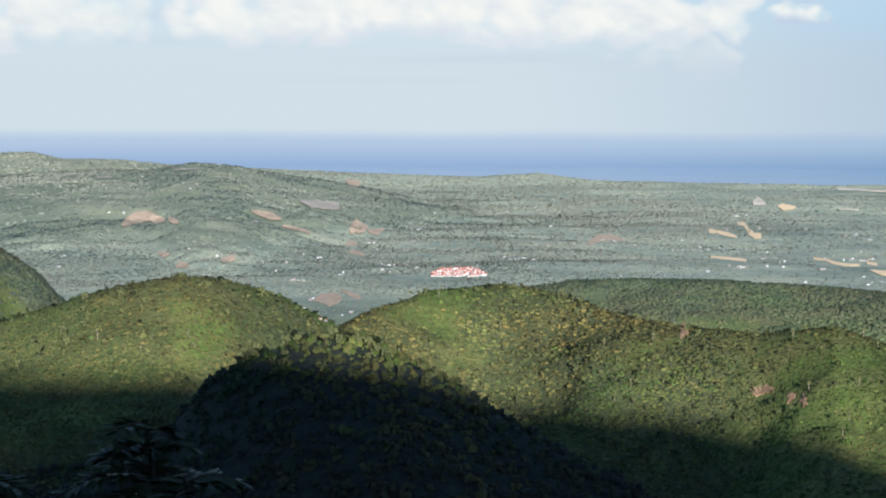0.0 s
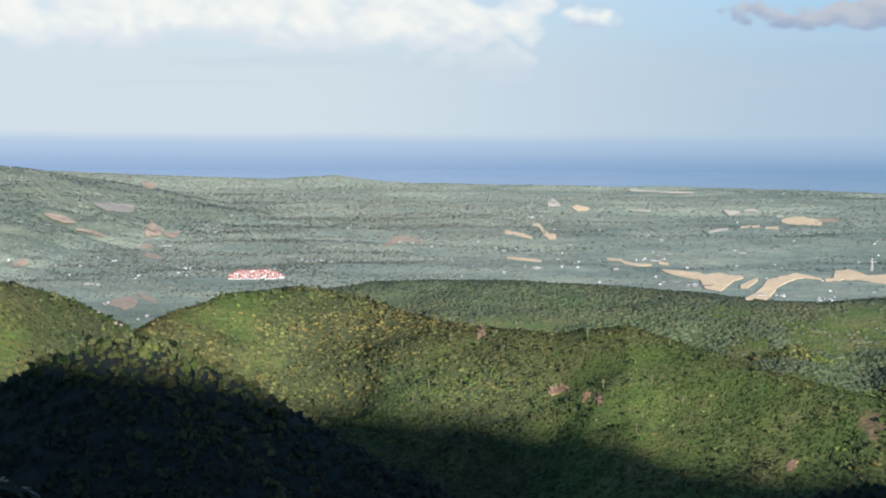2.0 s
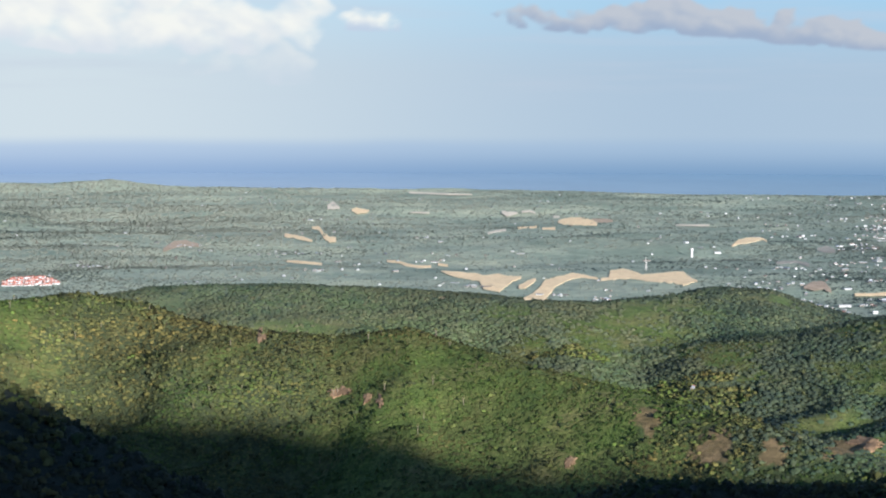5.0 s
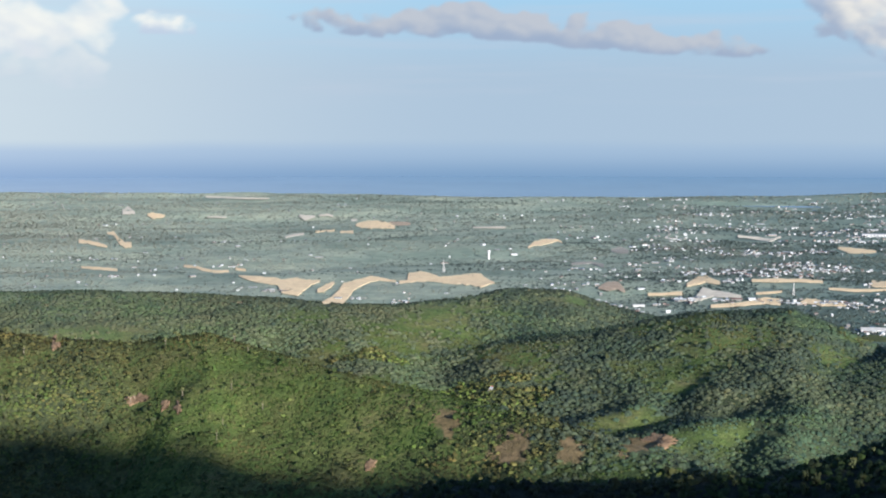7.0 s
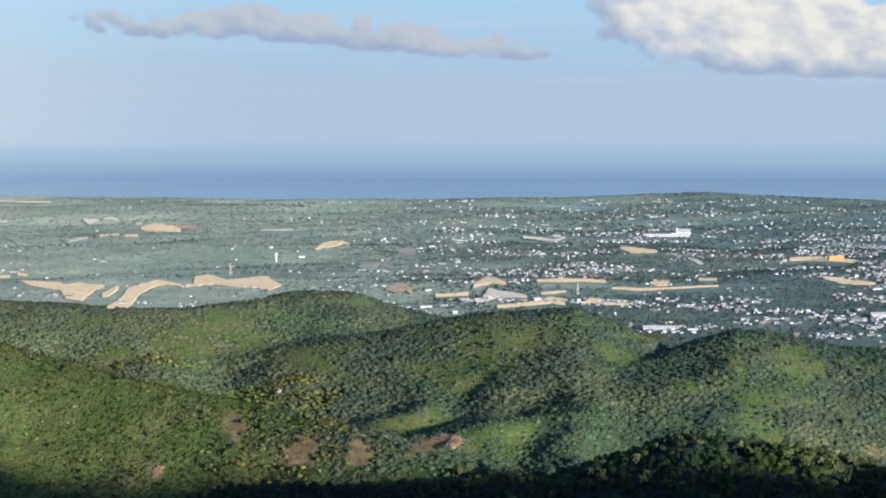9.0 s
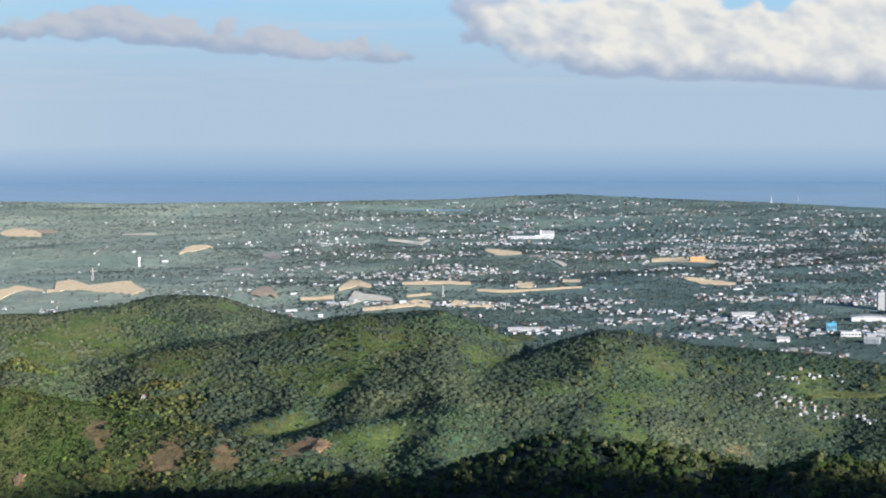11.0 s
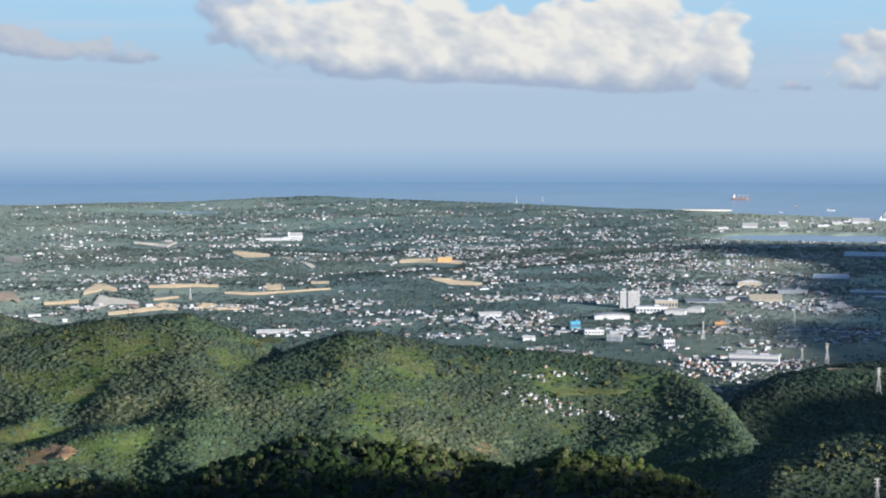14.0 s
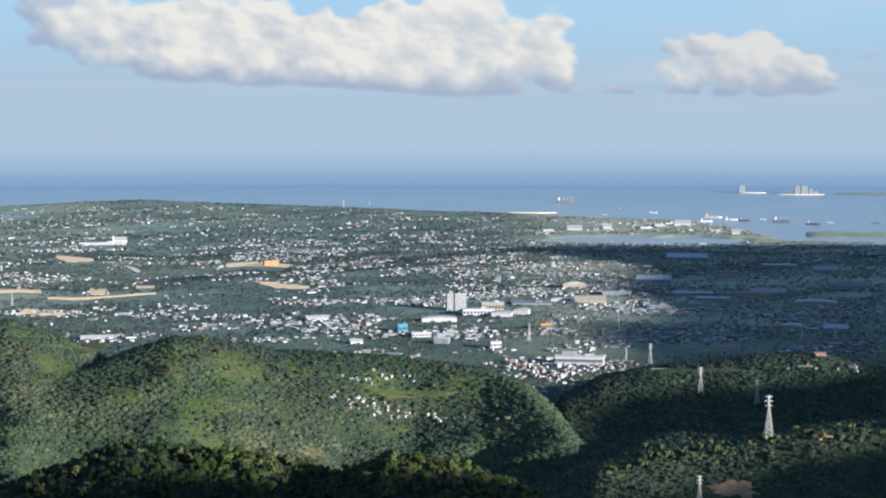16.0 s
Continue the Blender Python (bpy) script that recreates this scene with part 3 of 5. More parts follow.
def earth_face(mat, label, *cols, far=None):
    """A raw face of earth, bank or track, outlined to fit the camera's view: columns of (azimuth, upper and lower
    elevation), on the lie of the land or all at distance far; its back falls to the ground.
    """
    seed = len(BARE)
    n = 10 * len(cols)
    t = np.linspace(0, len(cols) - 1, n)
    a, top, bot = (np.interp(t, range(len(cols)), [c[k] for c in cols]) for k in range(3))
    rough = 0.008 + 0.10 * (top - bot)
    top, bot = top + rough * fbm(t * 2.6, t * 0 + seed, 306, 3), bot + rough * fbm(t * 2.6, t * 0 + seed + 7, 307, 3)
    top = np.maximum(top, bot + 0.012)
    s = np.linspace(0, 1, 6)[:, None]
    el, az = bot + (top - bot) * s, np.repeat(a[None], 6, 0)
    d = sight(az.ravel(), el.ravel()) if far is None else np.full(az.size, far)
    d = (0.996 * np.minimum(d, 1.25 * np.percentile(d, 15))).reshape(6, n)
    z = d * np.tan(np.radians(el)) + 0.2
    d, z = np.vstack([d[:1] - 4, d, d[-1:] + 4]), np.vstack([z[:1] - 0.5, z, z[-1:] - 3])
    me = mesh_of("earth_bank", np.stack([d * np.sin(np.radians(a)), d * np.cos(np.radians(a)), z], -1).reshape(-1, 3), grid_faces(8, n), mat)
    me.flip_normals()
    for k in range(len(cols) - 1):
        c, e = cols[k], cols[k + 1]
        BARE.append(((c[0] + e[0]) / 2, (c[1] + c[2] + e[1] + e[2]) / 4, abs(e[0] - c[0]) * 0.6, 0.03 + abs(c[1] - c[2] + e[1] - e[2]) / 4))
    return tagged(new("earth_bank", me), label, "bare earth", kind="structure")


earth_face(SANDY, "yellow sandy earthworks on the plain", (12.94, -4.60, -4.63), (13.34, -4.63, -4.77), (13.77, -4.66, -4.85), (14.12, -4.71, -4.92), (14.26, -4.73, -5.16), (14.73, -4.72, -5.21), (14.99, -4.75, -5.05), (15.16, -4.77, -4.91), (15.42, -4.77, -4.82))
earth_face(SANDY, "yellow sandy earthworks on the plain", (15.34, -5.04, -5.13), (15.51, -4.96, -5.13), (15.72, -4.85, -5.01), (15.86, -4.81, -4.88))
earth_face(SANDY, "yellow sandy earthworks on the plain", (15.48, -5.44, -5.49), (15.78, -5.28, -5.47), (16.03, -5.05, -5.50), (16.17, -4.88, -5.48), (16.46, -4.79, -5.08), (16.72, -4.72, -4.94), (16.98, -4.66, -4.83), (17.24, -4.69, -4.78), (17.58, -4.76, -4.81), (17.76, -4.79, -4.84))
earth_face(SANDY, "yellow sandy earthworks on the plain", (17.86, -4.80, -4.87), (18.10, -4.78, -4.85), (18.15, -4.54, -4.84), (18.52, -4.50, -4.81), (18.78, -4.55, -4.81), (19.13, -4.68, -4.82))
earth_face(SANDY, "yellow sandy earthworks on the plain", (18.92, -4.75, -4.81), (19.21, -4.66, -4.87), (19.64, -4.64, -4.90), (20.06, -4.58, -4.91), (20.35, -4.56, -4.99), (20.45, -4.64, -4.98), (20.66, -4.79, -4.88), (20.80, -4.84, -4.88))
earth_face(SANDY, "smooth yellow sand flat on the plain", (16.53, -3.06, -3.11), (16.67, -2.99, -3.16), (16.96, -2.95, -3.19), (17.30, -2.95, -3.19), (17.56, -3.01, -3.19), (17.73, -3.10, -3.19))
earth_face(CLAY, "dull bare ground beside a sand flat", (17.56, -2.98, -3.08), (17.90, -2.98, -3.10), (18.21, -3.02, -3.08))
earth_face(SANDY, "yellow sandy earthworks on the plain", (8.13, -3.46, -3.56), (8.38, -3.49, -3.59), (8.72, -3.56, -3.68), (8.98, -3.66, -3.71))
earth_face(SANDY, "yellow sandy earthworks on the plain", (8.98, -3.25, -3.30), (9.19, -3.25, -3.37), (9.33, -3.40, -3.59), (9.51, -3.56, -3.75), (9.71, -3.56, -3.71))
earth_face(GRAVEL, "pale bare gravel clearing among the trees", (9.45, -2.57, -2.72), (9.62, -2.48, -2.72), (9.82, -2.65, -2.71))
earth_face(SANDY, "pale bare gravel clearing among the trees", (10.20, -2.70, -2.77), (10.37, -2.67, -2.86), (10.60, -2.72, -2.84), (10.72, -2.74, -2.79))
earth_face(GRAVEL, "pale bare gravel clearing among the trees", (14.80, -2.76, -2.82), (14.97, -2.78, -2.94), (15.28, -2.79, -2.85))
earth_face(GRAVEL, "pale bare gravel clearing among the trees", (15.42, -2.76, -2.81), (15.66, -2.74, -2.79), (15.84, -2.79, -2.84))
earth_face(GRAVEL, "pale bare gravel clearing among the trees", (16.39, -2.91, -2.96), (16.58, -2.92, -2.97))
earth_face(GRAVEL, "winding sandy earth track across the plain", (14.37, -3.43, -3.48), (14.63, -3.35, -3.41), (14.94, -3.32, -3.37))
earth_face(SANDY, "winding sandy earth track across the plain", (15.29, -3.26, -3.31), (15.67, -3.24, -3.29), (15.88, -3.22, -3.27))
earth_face(SANDY, "winding sandy earth track across the plain", (16.05, -3.27, -3.32), (16.45, -3.25, -3.34))
earth_face(SANDY, "winding sandy earth track across the plain", (11.27, -4.28, -4.33), (11.60, -4.29, -4.36), (11.86, -4.38, -4.45), (12.21, -4.45, -4.52), (12.64, -4.44, -4.50))
earth_face(SANDY, "winding sandy earth track across the plain", (12.85, -4.37, -4.43), (13.16, -4.42, -4.48))
earth_face(SANDY, "winding sandy earth track across the plain", (8.20, -4.27, -4.32), (8.55, -4.30, -4.37), (8.90, -4.32, -4.39), (9.28, -4.37, -4.44))
earth_face(GRAVEL, "pale track along the shore", (11.95, -2.18, -2.23), (12.37, -2.19, -2.24), (12.89, -2.22, -2.27), (13.89, -2.25, -2.28))
earth_face(GRAVEL, "winding sandy earth track across the plain", (20.13, -3.14, -3.17), (21.14, -3.14, -3.18))
earth_face(GRAVEL, "winding sandy earth track across the plain", (11.99, -2.80, -2.83), (12.58, -2.81, -2.85))
earth_face(CLAY, "pinkish bare clay cut into the green hillside", (-9.79, -3.34, -3.41), (-9.62, -3.15, -3.38), (-9.37, -3.00, -3.33), (-8.95, -2.97, -3.24), (-8.78, -3.07, -3.33), (-8.49, -3.18, -3.28))
earth_face(CLAY, "pinkish bare clay cut into the green hillside", (-8.39, -3.13, -3.25), (-8.25, -3.16, -3.33), (-8.08, -3.27, -3.35))
earth_face(CLAY, "pinkish bare clay cut into the green hillside", (-5.87, -2.93, -2.98), (-5.61, -2.96, -3.12), (-5.27, -3.03, -3.24), (-4.96, -3.19, -3.24))
earth_face(QUARRY, "grey gravel quarry floor in the hills", (-4.40, -2.60, -2.67), (-4.06, -2.64, -2.86), (-3.62, -2.67, -2.91), (-3.19, -2.71, -2.93))
earth_face(CLAY, "pinkish bare clay cut into the green hillside", (-2.98, -2.00, -2.05), (-2.84, -2.01, -2.19), (-2.58, -2.05, -2.24), (-2.55, -2.03, -2.10))
earth_face(CLAY, "pinkish bare clay cut into the green hillside", (-2.85, -3.43, -3.69), (-2.67, -3.19, -3.64), (-2.46, -3.36, -3.64), (-2.32, -3.43, -3.52))
earth_face(CLAY, "pinkish bare clay cut into the green hillside", (-2.29, -3.52, -3.62), (-2.01, -3.54, -3.71), (-1.80, -3.49, -3.54))
earth_face(CLAY, "pinkish bare clay cut into the green hillside", (-3.00, -3.99, -4.04), (-2.88, -3.88, -4.02), (-2.64, -3.95, -4.02))
earth_face(CLAY, "pinkish bare clay cut into the green hillside", (-2.90, -4.20, -4.25), (-2.67, -4.16, -4.30), (-2.39, -4.30, -4.37))
earth_face(CLAY, "pinkish bare clay cut into the green hillside", (-8.19, -4.62, -4.66), (-8.02, -4.49, -4.68), (-7.85, -4.54, -4.66), (-7.77, -4.63, -4.68))
earth_face(CLAY, "pinkish bare clay cut into the green hillside", (-8.73, -4.19, -4.24), (-8.53, -4.21, -4.36), (-8.36, -4.23, -4.28))
earth_face(CLAY, "pinkish bare clay cut into the green hillside", (-6.80, -4.43, -4.48), (-6.56, -4.34, -4.53), (-6.37, -4.33, -4.46))
earth_face(CLAY, "pinkish bare clay cut into the green hillside", (-3.96, -5.67, -5.72), (-3.75, -5.51, -5.77), (-3.49, -5.48, -5.86), (-3.23, -5.51, -5.79), (-3.11, -5.60, -5.67))
earth_face(CLAY, "pinkish bare clay cut into the green hillside", (-3.12, -5.34, -5.39), (-2.85, -5.45, -5.58), (-2.53, -5.57, -5.69))
earth_face(CLAY, "pinkish bare clay cut into the green hillside", (-4.92, -3.40, -3.45), (-4.40, -3.48, -3.57), (-4.09, -3.61, -3.68))
earth_face(QUARRY, "pale track on the far hill", (-11.37, -1.82, -1.87), (-11.12, -1.78, -1.83))
earth_face(QUARRY, "pale track on the far hill", (-10.51, -1.92, -1.95), (-10.07, -1.90, -1.94))
earth_face(QUARRY, "pale track on the far hill", (-8.21, -1.69, -1.72), (-7.52, -1.65, -1.70))
earth_face(CLAY, "pinkish bare clay cut into the green hillside", (4.45, -3.89, -3.99), (4.80, -3.68, -3.89), (5.14, -3.66, -3.81), (5.52, -3.76, -3.86))
earth_face(SANDY, "yellow sandy earthworks on the plain", (21.83, -3.74, -3.78), (22.04, -3.57, -3.71), (22.39, -3.50, -3.68), (22.73, -3.52, -3.57), (22.87, -3.59, -3.64))
earth_face(QUARRY, "dull dry clearing on a low hill", (24.38, -3.81, -3.88), (24.64, -3.74, -3.93), (24.90, -3.83, -3.93))
earth_face(CLAY, "bare cut with a track on a low hill", (23.99, -4.97, -5.02), (24.29, -4.81, -5.07), (24.60, -4.80, -5.04), (24.81, -5.06, -5.13))
earth_face(SANDY, "sandy building site beside the town", (25.51, -5.15, -5.21), (26.03, -5.13, -5.20), (26.55, -5.08, -5.18))
earth_face(SANDY, "sandy building site beside the town", (26.69, -4.85, -4.94), (26.99, -4.64, -4.87), (27.25, -4.59, -4.80), (27.69, -4.77, -4.85))
earth_face(GRAVEL, "sandy building site beside the town", (26.90, -5.30, -5.39), (27.16, -4.97, -5.32), (27.51, -5.03, -5.22), (27.95, -5.11, -5.22), (28.33, -5.18, -5.25))
earth_face(SANDY, "sandy building site beside the town", (27.42, -5.48, -5.56), (28.12, -5.42, -5.51), (28.64, -5.34, -5.46), (29.08, -5.23, -5.42), (29.51, -5.28, -5.45))
earth_face(SANDY, "sandy building site beside the town", (28.64, -4.69, -4.75), (29.34, -4.66, -4.76), (30.03, -4.66, -4.74), (30.76, -4.69, -4.76))
earth_face(SANDY, "sandy building site beside the town", (28.78, -5.09, -5.14), (29.55, -5.02, -5.07))
earth_face(GRAVEL, "sandy building site beside the town", (28.21, -3.36, -3.41), (28.81, -3.41, -3.48), (29.16, -3.46, -3.55), (29.51, -3.36, -3.41))
earth_face(SANDY, "sandy building site beside the town", (31.19, -3.68, -3.73), (31.50, -3.68, -3.85), (31.94, -3.73, -3.85), (32.32, -3.78, -3.83))
earth_face(SANDY, "sandy building site beside the town", (32.20, -4.68, -4.83), (32.37, -4.68, -4.87), (32.73, -4.69, -4.83))
earth_face(SANDY, "sandy building site beside the town", (30.11, -5.35, -5.42), (30.30, -5.24, -5.38), (30.56, -5.26, -5.40), (30.73, -5.31, -5.45), (31.46, -5.31, -5.44))
earth_face(SANDY, "sandy building site beside the town", (36.30, -3.97, -4.05), (36.73, -3.93, -4.03), (37.23, -3.92, -4.04), (38.24, -3.99, -4.08))
earth_face(SANDY, "sandy building site beside the town", (37.29, -4.50, -4.57), (37.75, -4.55, -4.70), (38.25, -4.61, -4.73), (38.85, -4.67, -4.72))
earth_face(GRAVEL, "sandy building site beside the town", (33.32, -4.01, -4.06), (33.57, -4.06, -4.18), (33.71, -4.15, -4.20))
earth_face(SANDY, "winding sandy earth track across the plain", (30.94, -4.91, -4.96), (31.77, -4.94, -5.01), (32.46, -4.92, -4.97), (34.18, -4.82, -4.85))
earth_face(SANDY, "sandy building site beside the town", (33.58, -4.61, -4.68), (34.13, -4.61, -4.68))
earth_face(QUARRY, "dull dry clearing on a low hill", (23.16, -4.23, -4.29), (23.77, -4.19, -4.25), (24.15, -4.27, -4.38))
earth_face(CLAY, "pale dirt road along the ridge", (49.33, -7.175, -7.205), (50.87, -7.105, -7.135), (52.41, -7.145, -7.175), far=1215)
for k, c in enumerate(HILL_SCARS):
    earth_patch(*c, SCREE, "brown landslip scar on the green hillside", k + 80)
earth_patch(42.19, -7.98, 1.18, 0.15, MEADOW, "flat yellow-green meadow between the trees", 122, "meadow", "meadow")
earth_patch(32.28, -6.40, 0.52, 0.10, MEADOW, "flat grassy field behind the hill", 123, "meadow", "meadow")
earth_patch(52.02, -10.75, 0.90, 0.26, ORANGE, "raw orange soil of a fresh hillside cut", 125)
earth_patch(54.43, -9.10, 0.33, 0.10, ORANGE, "raw orange soil of a fresh hillside cut", 126)


def on_bare(az, el):
    """Whether a place lies on bare earth."""
    hit = np.zeros(len(az), bool)
    rough = 1.3 * fbm(az / 0.35, el / 0.22, 331, 4)
    for a0, e0, wa, we in (*BARE, *[(a, e, w * 0.6, h * 0.6) for a, e, w, h in DRY_SLOPES[:4]], (42.19, -7.98, 1.18, 0.15), (52.02, -10.75, 0.9, 0.26), (54.43, -9.1, 0.33, 0.1), (32.28, -6.4, 0.5, 0.1)):
        hit |= ((az - a0) / wa) ** 2 + ((el - e0 + 0.05) / (we + 0.05)) ** 2 < 1.0 + rough
    return hit


# ---- woods ----
def dome():
    """A blunt lump, open below: two rings of four and a top."""
    a = np.arange(4) * math.pi / 2
    low = np.stack([0.85 * np.cos(a), 0.85 * np.sin(a), 0 * a - 0.8], -1)
    high = np.stack([0.95 * np.cos(a + 0.785), 0.95 * np.sin(a + 0.785), 0 * a + 0.30], -1)
    f = []
    for i in range(4):
        j = (i + 1) % 4
        f += [(i, j, 4 + i), (j, 4 + j, 4 + i), (4 + i, 4 + j, 8)]
    return np.concatenate([low, high, [(0, 0, 0.85)]]), np.array(f)


DOME_V, DOME_F = dome()


def crown(seed, lumps, leaves, size):
    """Corners and triangles of a crown one metre across and about as high: uneven lumps and loose sprays of leaves."""
    r = np.random.default_rng(seed)
    vs, fs, n = [], [], 0
    heart = []
    for k in range(lumps):
        c = r.normal(0, 0.20, 3) * (lumps > 1) * (1, 1, 0.8) + (0, 0, 0.48)
        s = (0.42 if lumps == 1 else r.uniform(0.24, 0.34) if lumps < 5 else r.uniform(0.15, 0.25)) * np.array([1, 1, r.uniform(0.8, 1.2)])
        vs.append(DOME_V * r.uniform(0.78, 1.22, (9, 1)) * s + c), fs.append(DOME_F + n)
        heart.append((c, s[0]))
        n += 9
    for k in range(leaves):
        c0, s0 = heart[k % lumps]
        dr = r.normal(0, 1, 3)
        dr /= np.linalg.norm(dr)
        dr[2] = abs(dr[2]) * 1.1 - 0.2
        c = c0 + dr * s0 * r.uniform(0.85, 1.2)
        u = np.cross(dr, r.normal(0, 1, 3))
        u /= np.linalg.norm(u)
        v = np.cross(dr, u)
        turn = r.uniform(0, 2.1) + np.array([0, 2.1, 4.2])
        reach = size * 1.5 * r.uniform(0.7, 1.3, (3, 1))
        q = c + reach * (np.cos(turn)[:, None] * u + np.sin(turn)[:, None] * v) + dr * r.normal(0, size * 0.45, (3, 1))
        outward = np.dot(np.cross(q[1] - q[0], q[2] - q[0]), dr) > 0
        vs.append(q), fs.append(np.array([[n, n + 1, n + 2] if outward else [n, n + 2, n + 1]]))
        n += 3
    return np.concatenate(vs), np.concatenate(fs)


def pyramid(seed):
    """A bush or far tree: a ragged tuft of six leaf sprays."""
    r = np.random.default_rng(seed)
    vs, fs = [], []
    for k in range(6):
        a = k * 1.047 + r.uniform(-0.3, 0.3)
        c, q = math.cos(a), math.sin(a)
        w, h = r.uniform(0.30, 0.46), r.uniform(0.75, 1.0)
        vs += [(0.42 * c - w * q, 0.42 * q + w * c, 0.0), (0.42 * c + w * q, 0.42 * q - w * c, 0.0), (0.22 * c + r.uniform(-0.15, 0.15), 0.22 * q + r.uniform(-0.15, 0.15), h)]
        fs.append((3 * k + 1, 3 * k, 3 * k + 2))
    return np.array(vs), np.array(fs)


def woods(name, x, y, wide, high, tone, shapes, mat, label, sunk=0.22, round_off=0.6, hue=None):
    """Many crowns in one mesh, standing on the ground; their shading leans to the lie of the land, as a closed canopy's does."""
    z = ground_z(x, y) - sunk * high
    which = rng.integers(0, len(shapes), len(x))
    spin = rng.uniform(0, 2 * np.pi, len(x))
    sx, sy = (ground_z(x + 4, y) - ground_z(x - 4, y)) / 8, (ground_z(x, y + 4) - ground_z(x, y - 4)) / 8
    land = np.stack([-sx, -sy, np.ones(len(x))], -1) / np.sqrt(1 + sx * sx + sy * sy)[:, None]
    vs, fs, ts, hs, ns, n = [], [], [], [], [], 0
    hue = np.full(len(x), 0.5) if hue is None else hue
    for k, (v, f) in enumerate(shapes):
        i = np.nonzero(which == k)[0]
        c, s = np.cos(spin[i])[:, None], np.sin(spin[i])[:, None]
        px = (v[:, 0] * c - v[:, 1] * s) * wide[i, None] + x[i, None]
        py = (v[:, 0] * s + v[:, 1] * c) * wide[i, None] + y[i, None]
        pz = v[:, 2] * high[i, None] + z[i, None]
        vs.append(np.stack([px, py, pz], -1).reshape(-1, 3))
        fs.append((f[None] + (n + np.arange(len(i)) * len(v))[:, None, None]).reshape(-1, 3))
        ts.append(np.repeat(tone[i], len(v)))
        hs.append(np.repeat(hue[i], len(v)))
        out = (v - (0, 0, 0.35)) / np.linalg.norm(v - (0, 0, 0.35), axis=1)[:, None]
        out = np.stack([out[:, 0] * c - out[:, 1] * s, out[:, 0] * s + out[:, 1] * c, np.repeat(out[None, :, 2], len(i), 0)], -1)
        ns.append((round_off * out + (1 - round_off) * land[i][:, None]).reshape(-1, 3))
        n += len(i) * len(v)
    me = mesh_of(name, np.concatenate(vs), np.concatenate(fs), mat, True)
    point_values(me, "tone", np.concatenate(ts))
    point_values(me, "hue", np.concatenate(hs))
    turned = np.concatenate(ns)
    me.normals_split_custom_set_from_vertices(np.nan_to_num(turned / np.maximum(np.linalg.norm(turned, axis=1), 1e-6)[:, None], nan=0.577))
    return tagged(new(name, me), label, "trees", kind="stuff")


def scatter(count, az0, az1, d0, d1):
    """Random places, even over the ground between two distances."""
    az = rng.uniform(az0, az1, count)
    d = np.sqrt(rng.uniform(d0 * d0, d1 * d1, count))
    return az, d, d * np.sin(np.radians(az)), d * np.cos(np.radians(az))


FAR_SHAPES = [crown(20 + k, 1, 8, 0.15) for k in range(16)]
NEAR_SHAPES = [crown(60 + k, 6, 66, 0.065) for k in range(12)]
MID_SHAPES = [crown(120 + k, 2, 18, 0.11) for k in range(14)]
PLAIN_SHAPES = [pyramid(90 + k) for k in range(10)]


def green_of(az, d, x, y):
    """Olive growth to the west and on the crests, fresh green on the grassy flank, with stands of one kind of tree."""
    flank = smooth(7.5, 11, az) * (1 - smooth(19, 24, az)) * (1 - smooth(960, 1040, d))
    return np.clip(0.42 + 0.32 * flank + 0.24 * smooth(20, 32, az) + 1.0 * fbm(x / 60, y / 60, 88, 4) + 0.16 * rng.normal(size=len(x)), 0, 1)


def planted(count, az0, az1, d0, d1, keep_if):
    """Places of trees that stand where the land shows, off the bare earth, and where keep_if(az, d, x, y) allows."""
    az, d, x, y = scatter(count, az0, az1, d0, d1)
    z = ground_polar(az, d)
    keep = (np.degrees(np.arctan2(z + 5, d)) > -12.1) & in_sight(az, d, z) & ~on_bare(az, np.degrees(np.arctan2(z, d))) & keep_if(az, d, x, y)
    return az[keep], d[keep], x[keep], y[keep]


def on_hills(az, d, x, y):
    return (ground_polar(az, d) > SEA_Z + 9) | (d < 1200)


az, d, x, y = planted(300000, -15.5, 59, 640, 1750, lambda az, d, x, y: (rng.random(len(x)) > open_ground(az, d, x, y)) & on_hills(az, d, x, y))
w = np.clip(rng.lognormal(0.92, 0.42, len(x)), 1.0, 4.6) * (0.80 + 0.34 * smooth(700, 1300, d))
lone = rng.random(len(x)) < 0.24
# painted haze: tone rises beyond 1060 m on the middle hill
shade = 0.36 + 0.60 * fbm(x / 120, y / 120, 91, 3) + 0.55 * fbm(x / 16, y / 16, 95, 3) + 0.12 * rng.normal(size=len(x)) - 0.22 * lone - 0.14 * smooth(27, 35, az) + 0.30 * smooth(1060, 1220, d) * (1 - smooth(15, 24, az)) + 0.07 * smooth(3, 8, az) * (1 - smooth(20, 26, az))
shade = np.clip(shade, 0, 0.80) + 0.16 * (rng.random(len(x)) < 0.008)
high = w * np.where(lone, rng.uniform(0.85, 1.35, len(x)), rng.uniform(0.45, 0.80, len(x)))
high = np.minimum(high, 3.6)
hue = green_of(az, d, x, y)
mingled = fbm(x / 60, y / 60, 99, 3)
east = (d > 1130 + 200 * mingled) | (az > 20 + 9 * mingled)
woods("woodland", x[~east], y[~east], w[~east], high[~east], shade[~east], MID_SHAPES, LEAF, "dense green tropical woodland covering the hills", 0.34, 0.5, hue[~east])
woods("eastern_woodland", x[east], y[east], w[east], high[east], shade[east], FAR_SHAPES, EAST_LEAF, "dense woodland on the farther hills, blued by painted haze", 0.38, 0.36, 0.46 + 0.5 * (hue[east] - 0.5))

az, d, x, y = planted(62000, -15.5, 24, 640, 1010, lambda az, d, x, y: rng.random(len(x)) > 0.5 * open_ground(az, d, x, y))
w = rng.uniform(0.9, 2.1, len(x))
